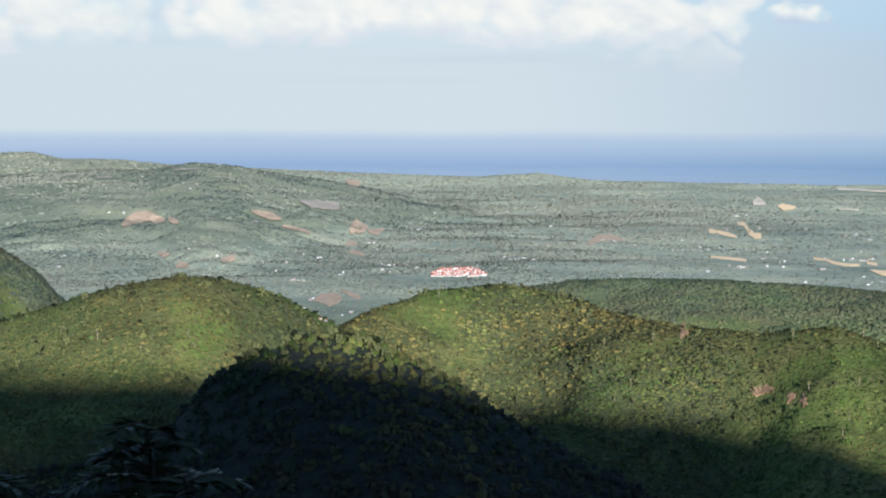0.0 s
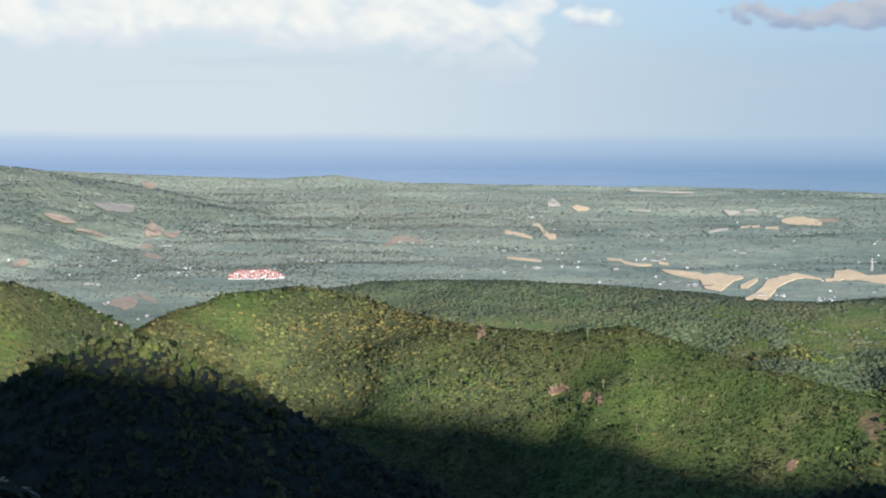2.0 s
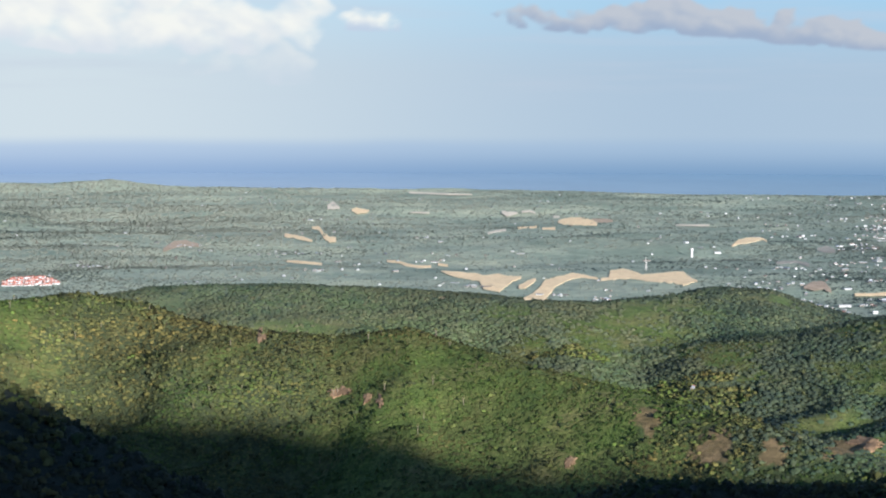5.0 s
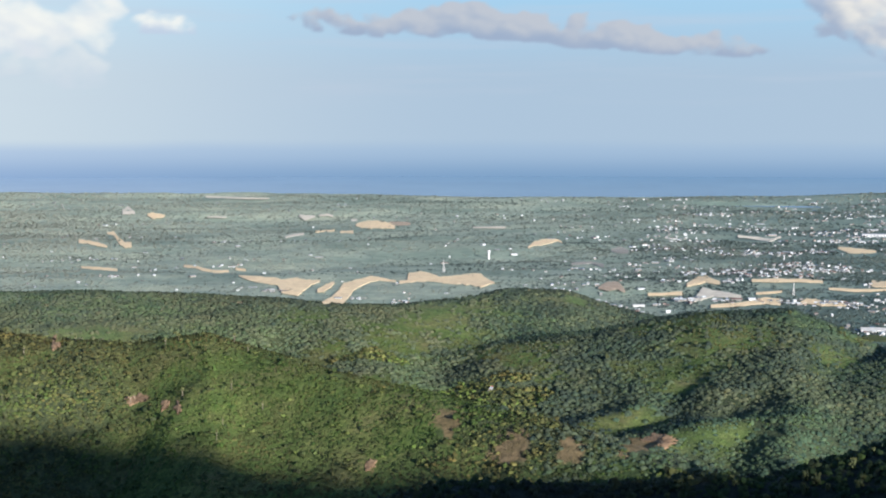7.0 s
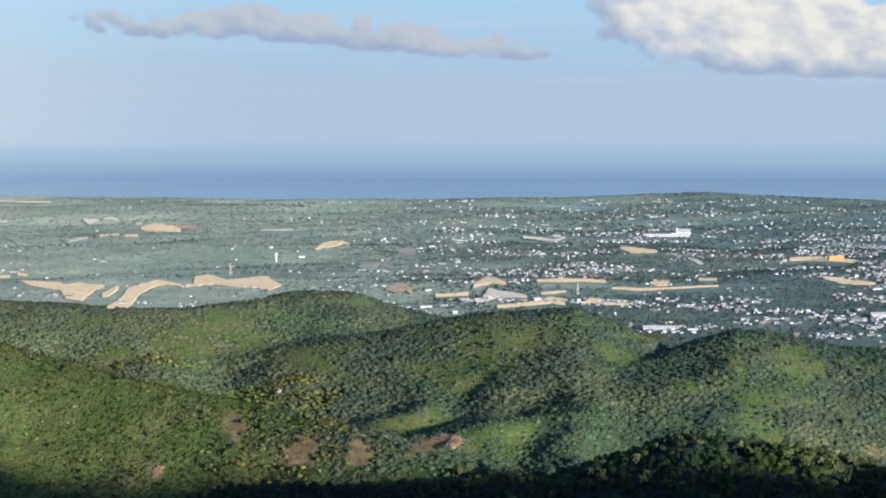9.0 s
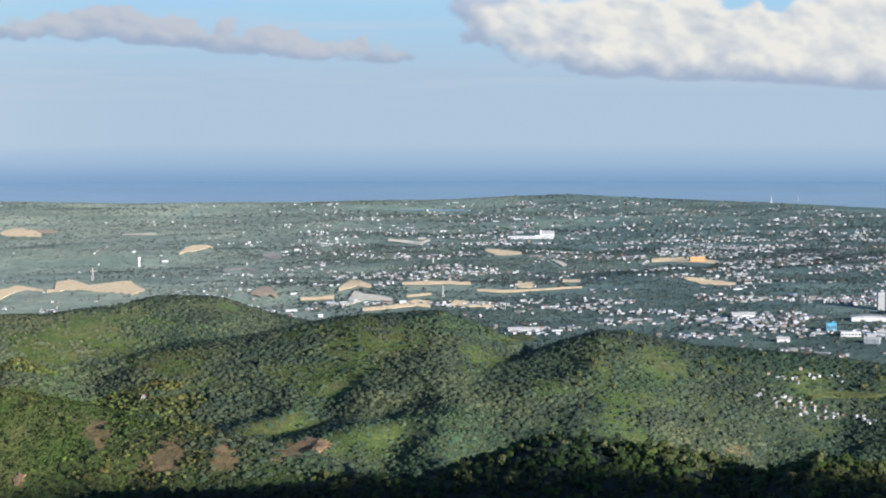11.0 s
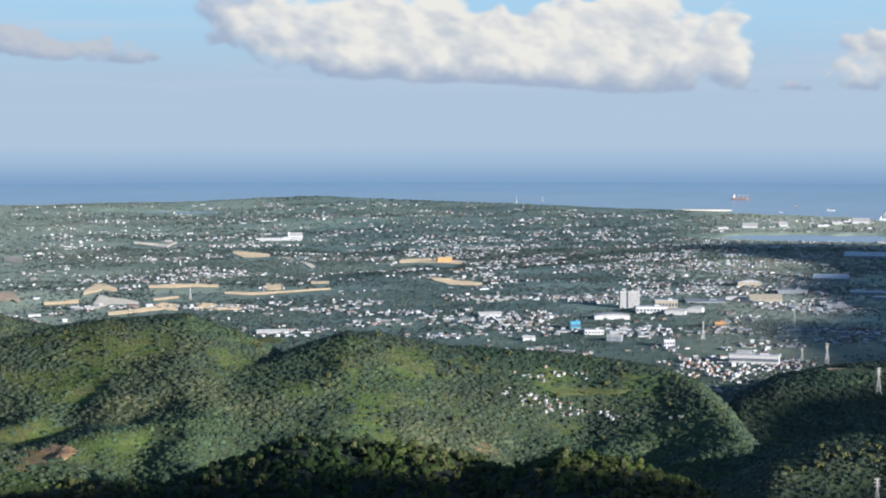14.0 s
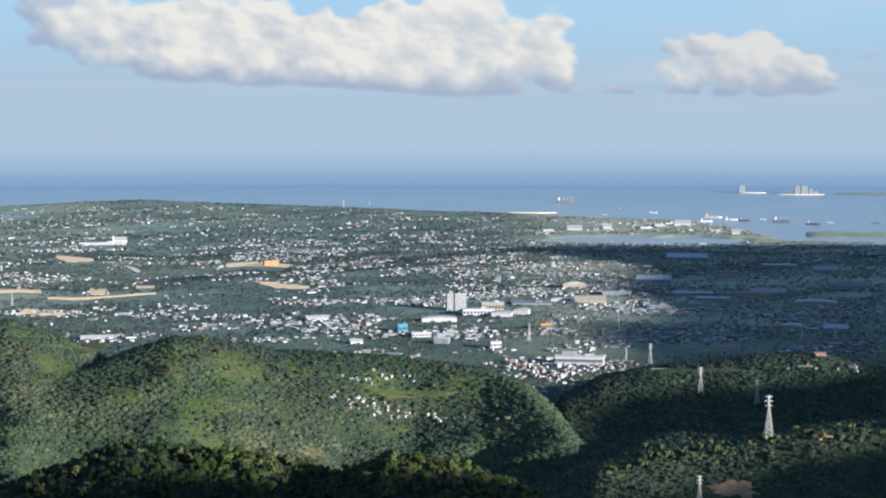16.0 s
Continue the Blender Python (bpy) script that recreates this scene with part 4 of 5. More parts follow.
tone = 0.36 + 0.5 * fbm(x / 70, y / 70, 97, 3) + 0.35 * fbm(x / 18, y / 18, 98, 2) + 0.10 * rng.normal(size=len(x))
woods("undergrowth", x, y, w, w * rng.uniform(0.5, 0.9, len(x)), np.clip(tone, 0, 0.82), PLAIN_SHAPES, LEAF, "thick bushes and young trees between the larger crowns", 0.3, 0.2, green_of(az, d, x, y))

az, d, x, y = planted(130000, -15.5, 59, 640, 1250, lambda az, d, x, y: rng.random(len(x)) < 0.15 + 0.8 * open_ground(az, d, x, y))
w = rng.uniform(0.7, 1.6, len(x))
woods("scrub", x, y, w, w * rng.uniform(0.5, 0.9, len(x)), np.clip(0.44 + 0.45 * fbm(x / 50, y / 50, 94, 3) + 0.10 * rng.normal(size=len(x)), 0, 0.85), PLAIN_SHAPES, LEAF, "low green scrub and tall grass on open slopes", 0.3, 0.25, green_of(az, d, x, y))

# near trees west of 18 degrees kept dark, shade put into their tone
az, d, x, y = planted(19500, -15.5, 52, 470, 660, lambda az, d, x, y: az < 99)
w = np.clip(rng.lognormal(0.95, 0.36, len(x)), 1.3, 5.0)
# spur crest lightened by height: sunlight painted into the leaf tone
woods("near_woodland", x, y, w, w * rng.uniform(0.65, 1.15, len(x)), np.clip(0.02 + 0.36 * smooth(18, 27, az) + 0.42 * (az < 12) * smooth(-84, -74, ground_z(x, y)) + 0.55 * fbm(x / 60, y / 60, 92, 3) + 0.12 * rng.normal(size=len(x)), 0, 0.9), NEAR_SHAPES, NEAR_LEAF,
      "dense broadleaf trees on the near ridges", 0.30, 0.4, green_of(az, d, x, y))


def grove(az, d, x, y):
    shore_d = np.interp(az, [s[0] for s in SHORE], [s[1] for s in SHORE])
    wet = np.zeros(len(x), bool)
    for a0, d0, wa, wd in LAGOONS:
        wet |= np.hypot((az - a0) / wa, (d - d0) / wd) < 1.25
    return (fbm(x / 130, y / 75, 78, 4) + 0.22 * rng.normal(size=len(x)) > -0.20 - 0.7 * (1 - smooth(0, 6, az)) * smooth(2100, 2600, d)) & ((d > 1700) | (ground_polar(az, d) < SEA_Z + 9)) & (d < shore_d - 60) & ~wet


az, d, x, y = (np.concatenate(v) for v in zip(planted(92000, -15.5, 59, 1700, 4700, grove), planted(76000, 17, 59, 1200, 2900, lambda az, d, x, y: grove(az, d, x, y) & (rng.random(len(x)) < smooth(17, 29, az))), planted(66000, -15.5, 16, 1900, 3700, lambda az, d, x, y: (rng.random(len(x)) < 1 - smooth(1, 15, az)) & (d > 1900 + 40 * (az - 2)) & (fbm(x / 160, y / 110, 79, 4) > -0.16))))
w = rng.uniform(2.2, 5.6, len(x)) * (0.8 + 0.55 * smooth(2000, 3800, d)) * (1 + 0.30 * (1 - smooth(0, 14, az)) * smooth(1900, 2300, d))
# lighter tone west and far off is painted haze; past 44 it lifts shade
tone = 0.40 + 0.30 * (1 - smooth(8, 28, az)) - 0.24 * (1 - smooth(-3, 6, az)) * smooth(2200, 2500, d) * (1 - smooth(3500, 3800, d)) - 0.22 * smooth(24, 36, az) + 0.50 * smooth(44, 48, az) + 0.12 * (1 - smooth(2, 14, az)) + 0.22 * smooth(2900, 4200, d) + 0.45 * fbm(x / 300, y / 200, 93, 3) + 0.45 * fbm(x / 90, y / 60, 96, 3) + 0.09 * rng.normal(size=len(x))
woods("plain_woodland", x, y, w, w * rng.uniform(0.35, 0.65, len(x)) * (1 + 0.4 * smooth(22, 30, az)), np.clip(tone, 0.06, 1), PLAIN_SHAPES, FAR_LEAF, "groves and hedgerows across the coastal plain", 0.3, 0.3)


# ---- building helpers ----
def box(bm, centre, size, turn=0.0):
    m = Matrix.Translation(centre) @ Matrix.Rotation(turn, 4, "Z") @ Matrix.Diagonal((*size, 1))
    bmesh.ops.create_cube(bm, size=1.0, matrix=m)
    return bm


def boxes(*items):
    bm = bmesh.new()
    for it in items:
        box(bm, *it)
    return bm


def beam(bm, a, b, w):
    a, b = Vector(a), Vector(b)
    m = Matrix.Translation((a + b) / 2) @ (b - a).to_track_quat("Z", "Y").to_matrix().to_4x4() @ Matrix.Diagonal((w, w, (b - a).length, 1))
    bmesh.ops.create_cube(bm, size=1.0, matrix=m)


def prism(profile, y0, y1):
    """A solid drawn along y from a profile of (x, z)."""
    bm = bmesh.new()
    a = [bm.verts.new((x, y0, z)) for x, z in profile]
    b = [bm.verts.new((x, y1, z)) for x, z in profile]
    bm.faces.new(a), bm.faces.new(b[::-1])
    for i in range(len(a)):
        j = (i + 1) % len(a)
        bm.faces.new((a[j], a[i], b[i], b[j]))
    bmesh.ops.recalc_face_normals(bm, faces=bm.faces)
    return bm


def part(name, bm, mat, parent=None, label=""):
    me = bpy.data.meshes.new(name)
    bm.to_mesh(me)
    bm.free()
    me.materials.append(mat)
    ob = new(name, me)
    ob.parent = parent
    return tagged(ob, label)


def thing(name, place, label, category, group=""):
    ob = new(name)
    ob.matrix_world = place
    ob.empty_display_size = 1
    return tagged(ob, label, category, group)


def facing(p, az, turn=0.0):
    """The pose of a thing at p whose front looks back to the lookout, turned by some degrees."""
    return Matrix.Translation(p) @ Matrix.Rotation(radians(turn - az), 4, "Z")


def plain_paint(name, colour, rough=0.7, wear=0.25, metal=0.0):
    m, t, b = material(name, rough)
    b.inputs["Metallic"].default_value = metal
    dark = tuple(c * (1 - wear) for c in colour)
    t.links.new(ramp(t, noise_of(t, 0.35, 5), [(0.35, dark), (0.6, colour)]), b.inputs["Base Color"])
    return m


def random_paint(name, colours, rough=0.6):
    """A palette of weathered paints, one for each wall or roof."""
    m, t, b = material(name, rough)
    src = t.nodes.new("ShaderNodeNewGeometry").outputs["Random Per Island"]
    n = t.nodes.new("ShaderNodeValToRGB")
    t.links.new(src, n.inputs[0])
    n.color_ramp.interpolation = "CONSTANT"
    e = n.color_ramp.elements
    while len(e) < len(colours):
        e.new(0.5)
    for k, c in enumerate(colours):
        e[k].position, e[k].color = k / len(colours), (*c, 1)
    worn = ramp(t, noise_of(t, 0.5, 5), [(0.3, (0.72, 0.70, 0.66)), (0.6, (1, 1, 1))])
    t.links.new(mixed(t, 1.0, n.outputs[0], worn, "MULTIPLY"), b.inputs["Base Color"])
    return m


WHITE = plain_paint("white_paint", (0.433, 0.450, 0.477), 0.6, 0.15)
CREAM = plain_paint("cream_wall", (0.302, 0.281, 0.238))
# concrete grey pushed toward blue, haze put into the colour
GREY_WALL = plain_paint("hazed_concrete", (0.227, 0.261, 0.303), 0.9, 0.3)
METAL_ROOF = plain_paint("metal_roofing", (0.360, 0.374, 0.389), 0.45, 0.3)
RED_ROOF = plain_paint("red_tiles", (0.36, 0.145, 0.115), 0.8, 0.35)
RUST_ROOF = plain_paint("rusty_roofing", (0.22, 0.14, 0.11), 0.8, 0.4)
BLUE_PAINT = plain_paint("blue_paint", (0.07, 0.26, 0.40), 0.5)
ORANGE_WALL = plain_paint("orange_wall", (0.374, 0.230, 0.115), 0.7)
DARK_GLASS = plain_paint("dark_glass", (0.06, 0.08, 0.11), 0.2, 0.2)
STEEL = plain_paint("galvanised_steel", (0.245, 0.248, 0.252), 0.5, 0.25)
PALE_STEEL = plain_paint("white_painted_steel", (0.46, 0.465, 0.47), 0.5, 0.25)
HULL_RED = plain_paint("red_hull", (0.16, 0.12, 0.12), 0.6)
HULL_DARK = plain_paint("dark_hull", (0.10, 0.12, 0.15), 0.6)
PALE_BARK = plain_paint("pale_bark", (0.22, 0.195, 0.155), 0.9, 0.3)
BARK = plain_paint("bark", (0.07, 0.055, 0.04), 0.95, 0.5)
# town wall and roof paints, each tinted blue to carry painted haze
FAR_WALLS = random_paint("town_walls", ((0.353, 0.378, 0.402), (0.183, 0.182, 0.180), (0.269, 0.288, 0.312), (0.134, 0.140, 0.148), (0.437, 0.468, 0.500), (0.205, 0.196, 0.189)))
FAR_ROOFS = random_paint("town_roofs", ((0.374, 0.420, 0.475), (0.223, 0.262, 0.307), (0.137, 0.095, 0.088), (0.446, 0.491, 0.544), (0.130, 0.158, 0.203), (0.288, 0.312, 0.334), (0.108, 0.166, 0.255), (0.490, 0.539, 0.598), (0.173, 0.186, 0.203), (0.180, 0.103, 0.096)))
HOTEL_WALL = plain_paint("pale_grey_facade", (0.317, 0.328, 0.338), 0.7, 0.15)
# roofing of the shaded halls, the blue of shade and haze put into its colour
DULL_ROOF = plain_paint("shade_blue_metal_roofing", (0.42, 0.50, 0.60), 0.5, 0.3)


# ---- the town on the plain ----
def town_places():
    az, d, x, y = scatter(190000, -15, 58.5, 1280, 4250)
    z = ground_polar(az, d)
    shore_d = np.interp(az, [s[0] for s in SHORE], [s[1] for s in SHORE])
    clump = smooth(-0.10, 0.36, fbm(x / 70, y / 50, 401, 4))
    town = 0.020 + 0.46 * smooth(20, 33, az) + 0.12 * smooth(36, 44, az)
    town = town * (1 + 0.9 * smooth(36, 41, az) * (1 - smooth(1950, 2250, d))) * (1 - 0.3 * smooth(44, 50, az) * smooth(1900, 2200, d)) * (1 - 0.62 * smooth(2500, 3500, d))
    keep = (rng.random(len(x)) < town * clump) & ((d > 1700) | (z < SEA_Z + 9)) & in_sight(az, d, z) & (d < shore_d - 170)
    el = np.degrees(np.arctan2(z, d))
    keep &= ~on_bare(az, el)
    for a0, d0, wa, wd in LAGOONS:
        keep &= np.hypot((az - a0) / wa, (d - d0) / wd) > 1.15
    az, d, x, y, z = (v[keep] for v in (az, d, x, y, z))
    return az, d, x, y, z


# settlements: (azimuth, elevation, spread sideways and in depth, houses)
HAMLETS = ((2.4, -4.45, 22, 16, 22), (-1.7, -4.66, 14, 10, 9), (-4.6, -5.1, 14, 10, 8), (5.2, -3.85, 22, 18, 14), (8.2, -4.1, 40, 16, 12), (9.1, -4.62, 14, 12, 7), (12.7, -4.35, 30, 20, 10),
           (14.0, -5.1, 14, 12, 16), (16.6, -5.35, 10, 10, 12), (18.0, -5.45, 14, 10, 8), (24.6, -5.6, 18, 12, 14), (26.6, -5.35, 20, 18, 26), (20.68, -8.11, 6, 4, 3), (40.4, -8.30, 11, 9, 22), (41.6, -8.66, 11, 6, 13),
           (42.8, -8.7, 9, 5, 8), (40.2, -7.55, 14, 5, 8), (41.5, -7.5, 16, 5, 8), (44.9, -8.7, 5, 4, 3), (46.4, -7.55, 12, 10, 8), (54.1, -7.1, 10, 5, 4), (55.3, -7.1, 8, 5, 3), (-3.9, -6.2, 9, 8, 9), (50.0, -2.75, 90, 60, 60),
           (51.3, -2.95, 60, 40, 40), (47.5, -2.75, 60, 30, 20), (54.8, -3.45, 60, 30, 20), (48.5, -3.75, 70, 40, 20), (32.9, -6.3, 14, 10, 8), (37.5, -6.35, 20, 14, 20), (29.3, -5.35, 50, 14, 26), (31.2, -5.42, 60, 14, 40), (33.6, -5.5, 60, 16, 40), (36.2, -5.6, 60, 18, 40), (38.8, -5.72, 50, 18, 36), (9.4, -3.05, 40, 30, 8), (12.6, -3.6, 30, 20, 10))


def house_kinds():
    """A dozen small houses, each with its walls, roof, door and windows."""
    kinds = []
    for k in range(12):
        r = random.Random(100 + k)
        w, l, h = r.uniform(4.0, 6.5), r.uniform(4.5, 8.5), r.choice((2.3, 2.6, 3.2, 4.6))
        wall = (WHITE, CREAM, WHITE, GREY_WALL)[k % 4]
        roof = (METAL_ROOF, RED_ROOF, METAL_ROOF, RUST_ROOF, METAL_ROOF, WHITE)[k % 6]
        words = {0: "white", 1: "cream", 2: "white", 3: "grey concrete"}[k % 4]
        cover = ("pale metal roof", "red tiled roof", "pale metal roof", "rusty metal roof", "grey metal roof", "flat white roof")[k % 6]
        ob = thing("house", Matrix.Identity(4), "small %s house with a %s" % (words, cover), "house", "houses of the town")
        part("wall", boxes(((0, 0, h / 2 - 0.8), (w, l, h + 1.6))), wall, ob)
        if k % 6 == 5:
            part("roof", boxes(((0, 0, h + 0.12), (w + 0.5, l + 0.5, 0.24)), ((0, l / 4, h + 0.6), (w * 0.4, l * 0.3, 0.9))), roof, ob)
        else:
            e, p = 0.35, r.uniform(0.9, 1.5)
            part("roof", prism([(-w / 2 - e, h - 0.15), (0, h + p), (w / 2 + e, h - 0.15), (w / 2 + e, h + 0.05), (0, h + p + 0.22), (-w / 2 - e, h + 0.05)][:3] + [(w / 2 + e, h + 0.08), (0, h + p + 0.25), (-w / 2 - e, h + 0.08)], -l / 2 - e, l / 2 + e), roof, ob)
            part("gable", prism([(-w / 2, h - 0.02), (w / 2, h - 0.02), (0, h + p - 0.05)], -l / 2 + 0.05, l / 2 - 0.05), wall, ob)
        for sx in (-1, 1):
            part("window", boxes(((sx * w * 0.27, -l / 2 - 0.02, h * 0.55), (w * 0.2, 0.1, h * 0.35))), DARK_GLASS, ob)
        part("door", boxes(((0, -l / 2 - 0.02, h * 0.36), (w * 0.16, 0.1, h * 0.7))), RUST_ROOF, ob)
        kinds.append(ob)
    return kinds


def far_houses(name, x, y, z, w, l, h, turn, label):
    """Houses too far to pick apart: walls and pitched roofs in one mesh."""
    n = len(x)
    wall = np.array([(-.5, -.5, -.3), (.5, -.5, -.3), (.5, .5, -.3), (-.5, .5, -.3), (-.5, -.5, 1), (.5, -.5, 1), (.5, .5, 1), (-.5, .5, 1)])
    roof = np.array([(-.56, -.55, 0.98), (.56, -.55, 0.98), (.56, .55, 0.98), (-.56, .55, 0.98), (0, -.55, 1.38), (0, .55, 1.38)])
    v = np.concatenate([wall, roof])
    f = np.array([(0, 1, 5), (0, 5, 4), (1, 2, 6), (1, 6, 5), (2, 3, 7), (2, 7, 6), (3, 0, 4), (3, 4, 7),
                  (8, 12, 13), (8, 13, 11), (9, 10, 13), (9, 13, 12), (8, 9, 12), (10, 11, 13)])
    c, s = np.cos(turn)[:, None], np.sin(turn)[:, None]
    lx, ly = v[:, 0] * w[:, None], v[:, 1] * l[:, None]
    vs = np.stack([lx * c - ly * s + x[:, None], lx * s + ly * c + y[:, None], v[:, 2] * h[:, None] + z[:, None]], -1)
    me = mesh_of(name, vs.reshape(-1, 3), (f[None] + (np.arange(n) * 14)[:, None, None]).reshape(-1, 3), FAR_WALLS)
    me.materials.append(FAR_ROOFS)
    me.polygons.foreach_set("material_index", np.tile(np.repeat([0, 1], [8, 6]), n).astype(np.int32))
    return tagged(new(name, me), label, "houses", kind="stuff")


hx, hy = [], []
for a, e, sx, sy, n in HAMLETS:
    p = spot(a, e)
    out, across = p.to_2d().normalized(), Vector((p.y, -p.x)).normalized()
    g = np.random.default_rng(int(abs(a * 100)))
    for u, v in zip(g.normal(0, sx * 0.6, n), g.normal(0, sy * 0.6, n)):
        hx.append(p.x + across.x * u + out.x * v), hy.append(p.y + across.y * u + out.y * v)
_, _, tx, ty, _ = town_places()
hx, hy = np.concatenate([hx, tx]), np.concatenate([hy, ty])
hz, hd = ground_z(hx, hy), np.hypot(hx, hy)
order = np.argsort(hd)
hx, hy, hz, hd = hx[order], hy[order], hz[order], hd[order]
NEAR_HOUSES = 300
kinds = house_kinds()
for i in range(NEAR_HOUSES):
    turn = math.degrees(math.atan2(hx[i], hy[i]))
    copy_thing(kinds[i % 12], facing((hx[i], hy[i], hz[i]), turn, (random.random() - 0.5) * 130) @ Matrix.Scale(min(0.66, hd[i] / 3400), 4))
for ob in kinds:
    for o in (*ob.children_recursive, ob):
        bpy.data.objects.remove(o)
n = len(hx) - NEAR_HOUSES
grow = (0.50 + 0.06 * smooth(2200, 3600, hd[NEAR_HOUSES:])) * (0.8 + 0.2 * smooth(15, 28, np.degrees(np.arctan2(hx[NEAR_HOUSES:], hy[NEAR_HOUSES:]))))
big = (rng.random(n) < 0.05) * 1.0
far_houses("town_houses", hx[NEAR_HOUSES:], hy[NEAR_HOUSES:], hz[NEAR_HOUSES:], rng.uniform(3.6, 6.4, n) * grow * (1 + 1.2 * big), rng.uniform(4.5, 9.5, n) * grow * (1 + 1.8 * big),
           rng.choice([2.0, 2.5, 3.0, 4.2], n) * grow, np.pi / 2 - np.arctan2(hx[NEAR_HOUSES:], hy[NEAR_HOUSES:]) * 1.0 + rng.normal(0, 0.5, n), "thousands of pale houses of a coastal town")

# ---- the village of red roofs ----
g = random.Random(5)
p0 = spot(0.5, -4.98)
for r in range(7):
    for c in range(16):
        if r + abs(c - 7) > 10 or g.random() < 0.12:
            continue
        across, out = Vector((p0.y, -p0.x, 0)).normalized(), Vector((p0.x, p0.y, 0)).normalized()
        q = p0 + across * ((c - 7.5) * 4.0 + g.uniform(-0.7, 0.7)) + out * (r * 7 + g.uniform(-1, 1))
        q.z = float(ground_z(q.x, q.y)) + 0.6 * r
        ob = thing("village_house", facing(q, 0.5, g.uniform(-70, 70)) @ Matrix.Scale(g.uniform(0.75, 1.0), 4), "white village house with a bright red roof", "house", "red-roofed village")
        part("wall", boxes(((0, 0, -0.3), (3.0, 4.0, 3.2))), WHITE, ob)
        part("roof", prism([(-1.9, 1.25), (1.9, 1.25), (0, 2.4)], -2.3, 2.3), RED_ROOF, ob)


# ---- large buildings ----
def hotel():
    p = spot(43.39, -5.43)
    k = p.length * 0.000303
    ob = thing("hotel_tower", facing(p, 43.39, 14), "tall white hotel slab with a blue glass strip", "building")
    hgt = 30 * k
    for name, x0, x1, y0 in (("left_slab", -18, -7, 0), ("right_slab", -3.5, 17, 0)):
        part("wall", boxes((((x0 + x1) / 2 * k, 5 * k, hgt / 2 - 1), ((x1 - x0) * k, 11 * k, hgt + 2))), HOTEL_WALL, ob)
    part("glass_strip", boxes(((-5.2 * k, 5.4 * k, hgt / 2 - 1), (3.6 * k, 10 * k, hgt * 0.98 + 2))), DARK_GLASS, ob, "dark blue glass strip")
    part("roof_cap", boxes(((-9 * k, 5 * k, hgt + 0.5 * k), (6 * k, 6 * k, 1.6 * k))), GREY_WALL, ob)
    for f in range(11):
        zf = hgt * (0.07 + 0.082 * f)
        for c in range(9):
            part("window", boxes((((-1.8 + 2.2 * c) * k, -0.52 * k, zf), (1.3 * k, 0.2 * k, 1.0 * k))), DARK_GLASS, ob)
        for c in range(4):
            part("window", boxes((((-16.4 + 2.6 * c) * k, -0.52 * k, zf), (1.3 * k, 0.2 * k, 1.0 * k))), DARK_GLASS, ob)


def hall(az, el, wide, deep, high, kind, wall, roof, label, turn=0.0, bays=0, name="warehouse"):
    """A broad hall with a vaulted, pitched or flat roof; its sizes scale with its distance, to fit the camera's view.
    """
    p = spot(az, el)
    k = p.length * 0.000303
    w, dp, h = wide * k, deep * k, high * k
    ob = thing(name, facing(p, az, turn), label, "building")
    part("wall", boxes(((0, dp / 2, h / 2 - 1.5), (w, dp, h + 3))), wall, ob)
    if kind == "vault":
        n = 10
        arc = [(-w / 2 - 0.3 + (w + 0.6) * i / n, h + 0.02 + 0.35 * h * math.sin(math.pi * i / n)) for i in range(n + 1)]
        part("roof", prism([*arc, (w / 2, h - 0.3), (-w / 2, h - 0.3)], -0.4, dp + 0.4), roof, ob)
    elif kind == "pitch":
        bm = prism([(-0.4, h - 0.1), (dp / 2, h + 0.28 * dp), (dp + 0.4, h - 0.1)], -w / 2 - 0.4, w / 2 + 0.4)
        bmesh.ops.rotate(bm, verts=bm.verts, matrix=Matrix.Rotation(radians(90), 3, "Z"))
        bmesh.ops.scale(bm, verts=bm.verts, vec=(-1, 1, 1))
        bmesh.ops.recalc_face_normals(bm, faces=bm.faces)
        part("roof", bm, roof, ob)
    else:
        part("roof", boxes(((0, dp / 2, h + 0.15), (w + 0.6, dp + 0.6, 0.5)), ((w * 0.2, dp * 0.6, h + 0.9), (w * 0.18, dp * 0.3, 1.4))), roof, ob)
    for b in range(bays):
        part("window", boxes(((w * (-0.5 + (b + 0.5) / bays), -0.06, h * 0.5), (w / bays * 0.6, 0.3, h * 0.35))), DARK_GLASS, ob)
    return ob


hotel()
hall(42.85, -5.78, 62, 30, 7, "vault", WHITE, METAL_ROOF, "white shopping hall with a vaulted metal roof", 5)
hall(44.05, -5.58, 55, 26, 11, "flat", WHITE, WHITE, "white shopping centre with a stepped flat roof", 8, 9)
hall(44.5, -5.45, 40, 26, 15, "flat", CREAM, WHITE, "pale shopping centre block with a flat roof", 8, 7)
hall(44.75, -5.62, 36, 30, 7, "vault", WHITE, METAL_ROOF, "white hall with a curved metal roof", -6)
hall(45.35, -5.55, 26, 26, 8, "vault", WHITE, METAL_ROOF, "white hall with a curved metal roof", -10)
hall(46.6, -5.15, 36, 16, 5, "vault", WHITE, WHITE, "long white market hall", -4)
hall(47.5, -5.2, 56, 26, 6, "pitch", CREAM, CREAM, "long beige factory hall", 6)
hall(45.7, -5.25, 70, 60, 2, "flat", GREY_WALL, GREY_WALL, "wide grey parking deck", 4, 0, "parking_deck")
hall(41.72, -6.10, 18, 12, 14, "flat", BLUE_PAINT, BLUE_PAINT, "bright blue commercial block", 12, 5, "office_block")
hall(46.13, -6.00, 19, 12, 10, "flat", ORANGE_WALL, ORANGE_WALL, "orange painted apartment block in the town", 10, 6, "apartment_block")
hall(47.15, -7.08, 86, 22, 15, "flat", WHITE, WHITE, "long white institutional building with rows of windows", -6, 22, "long_building")
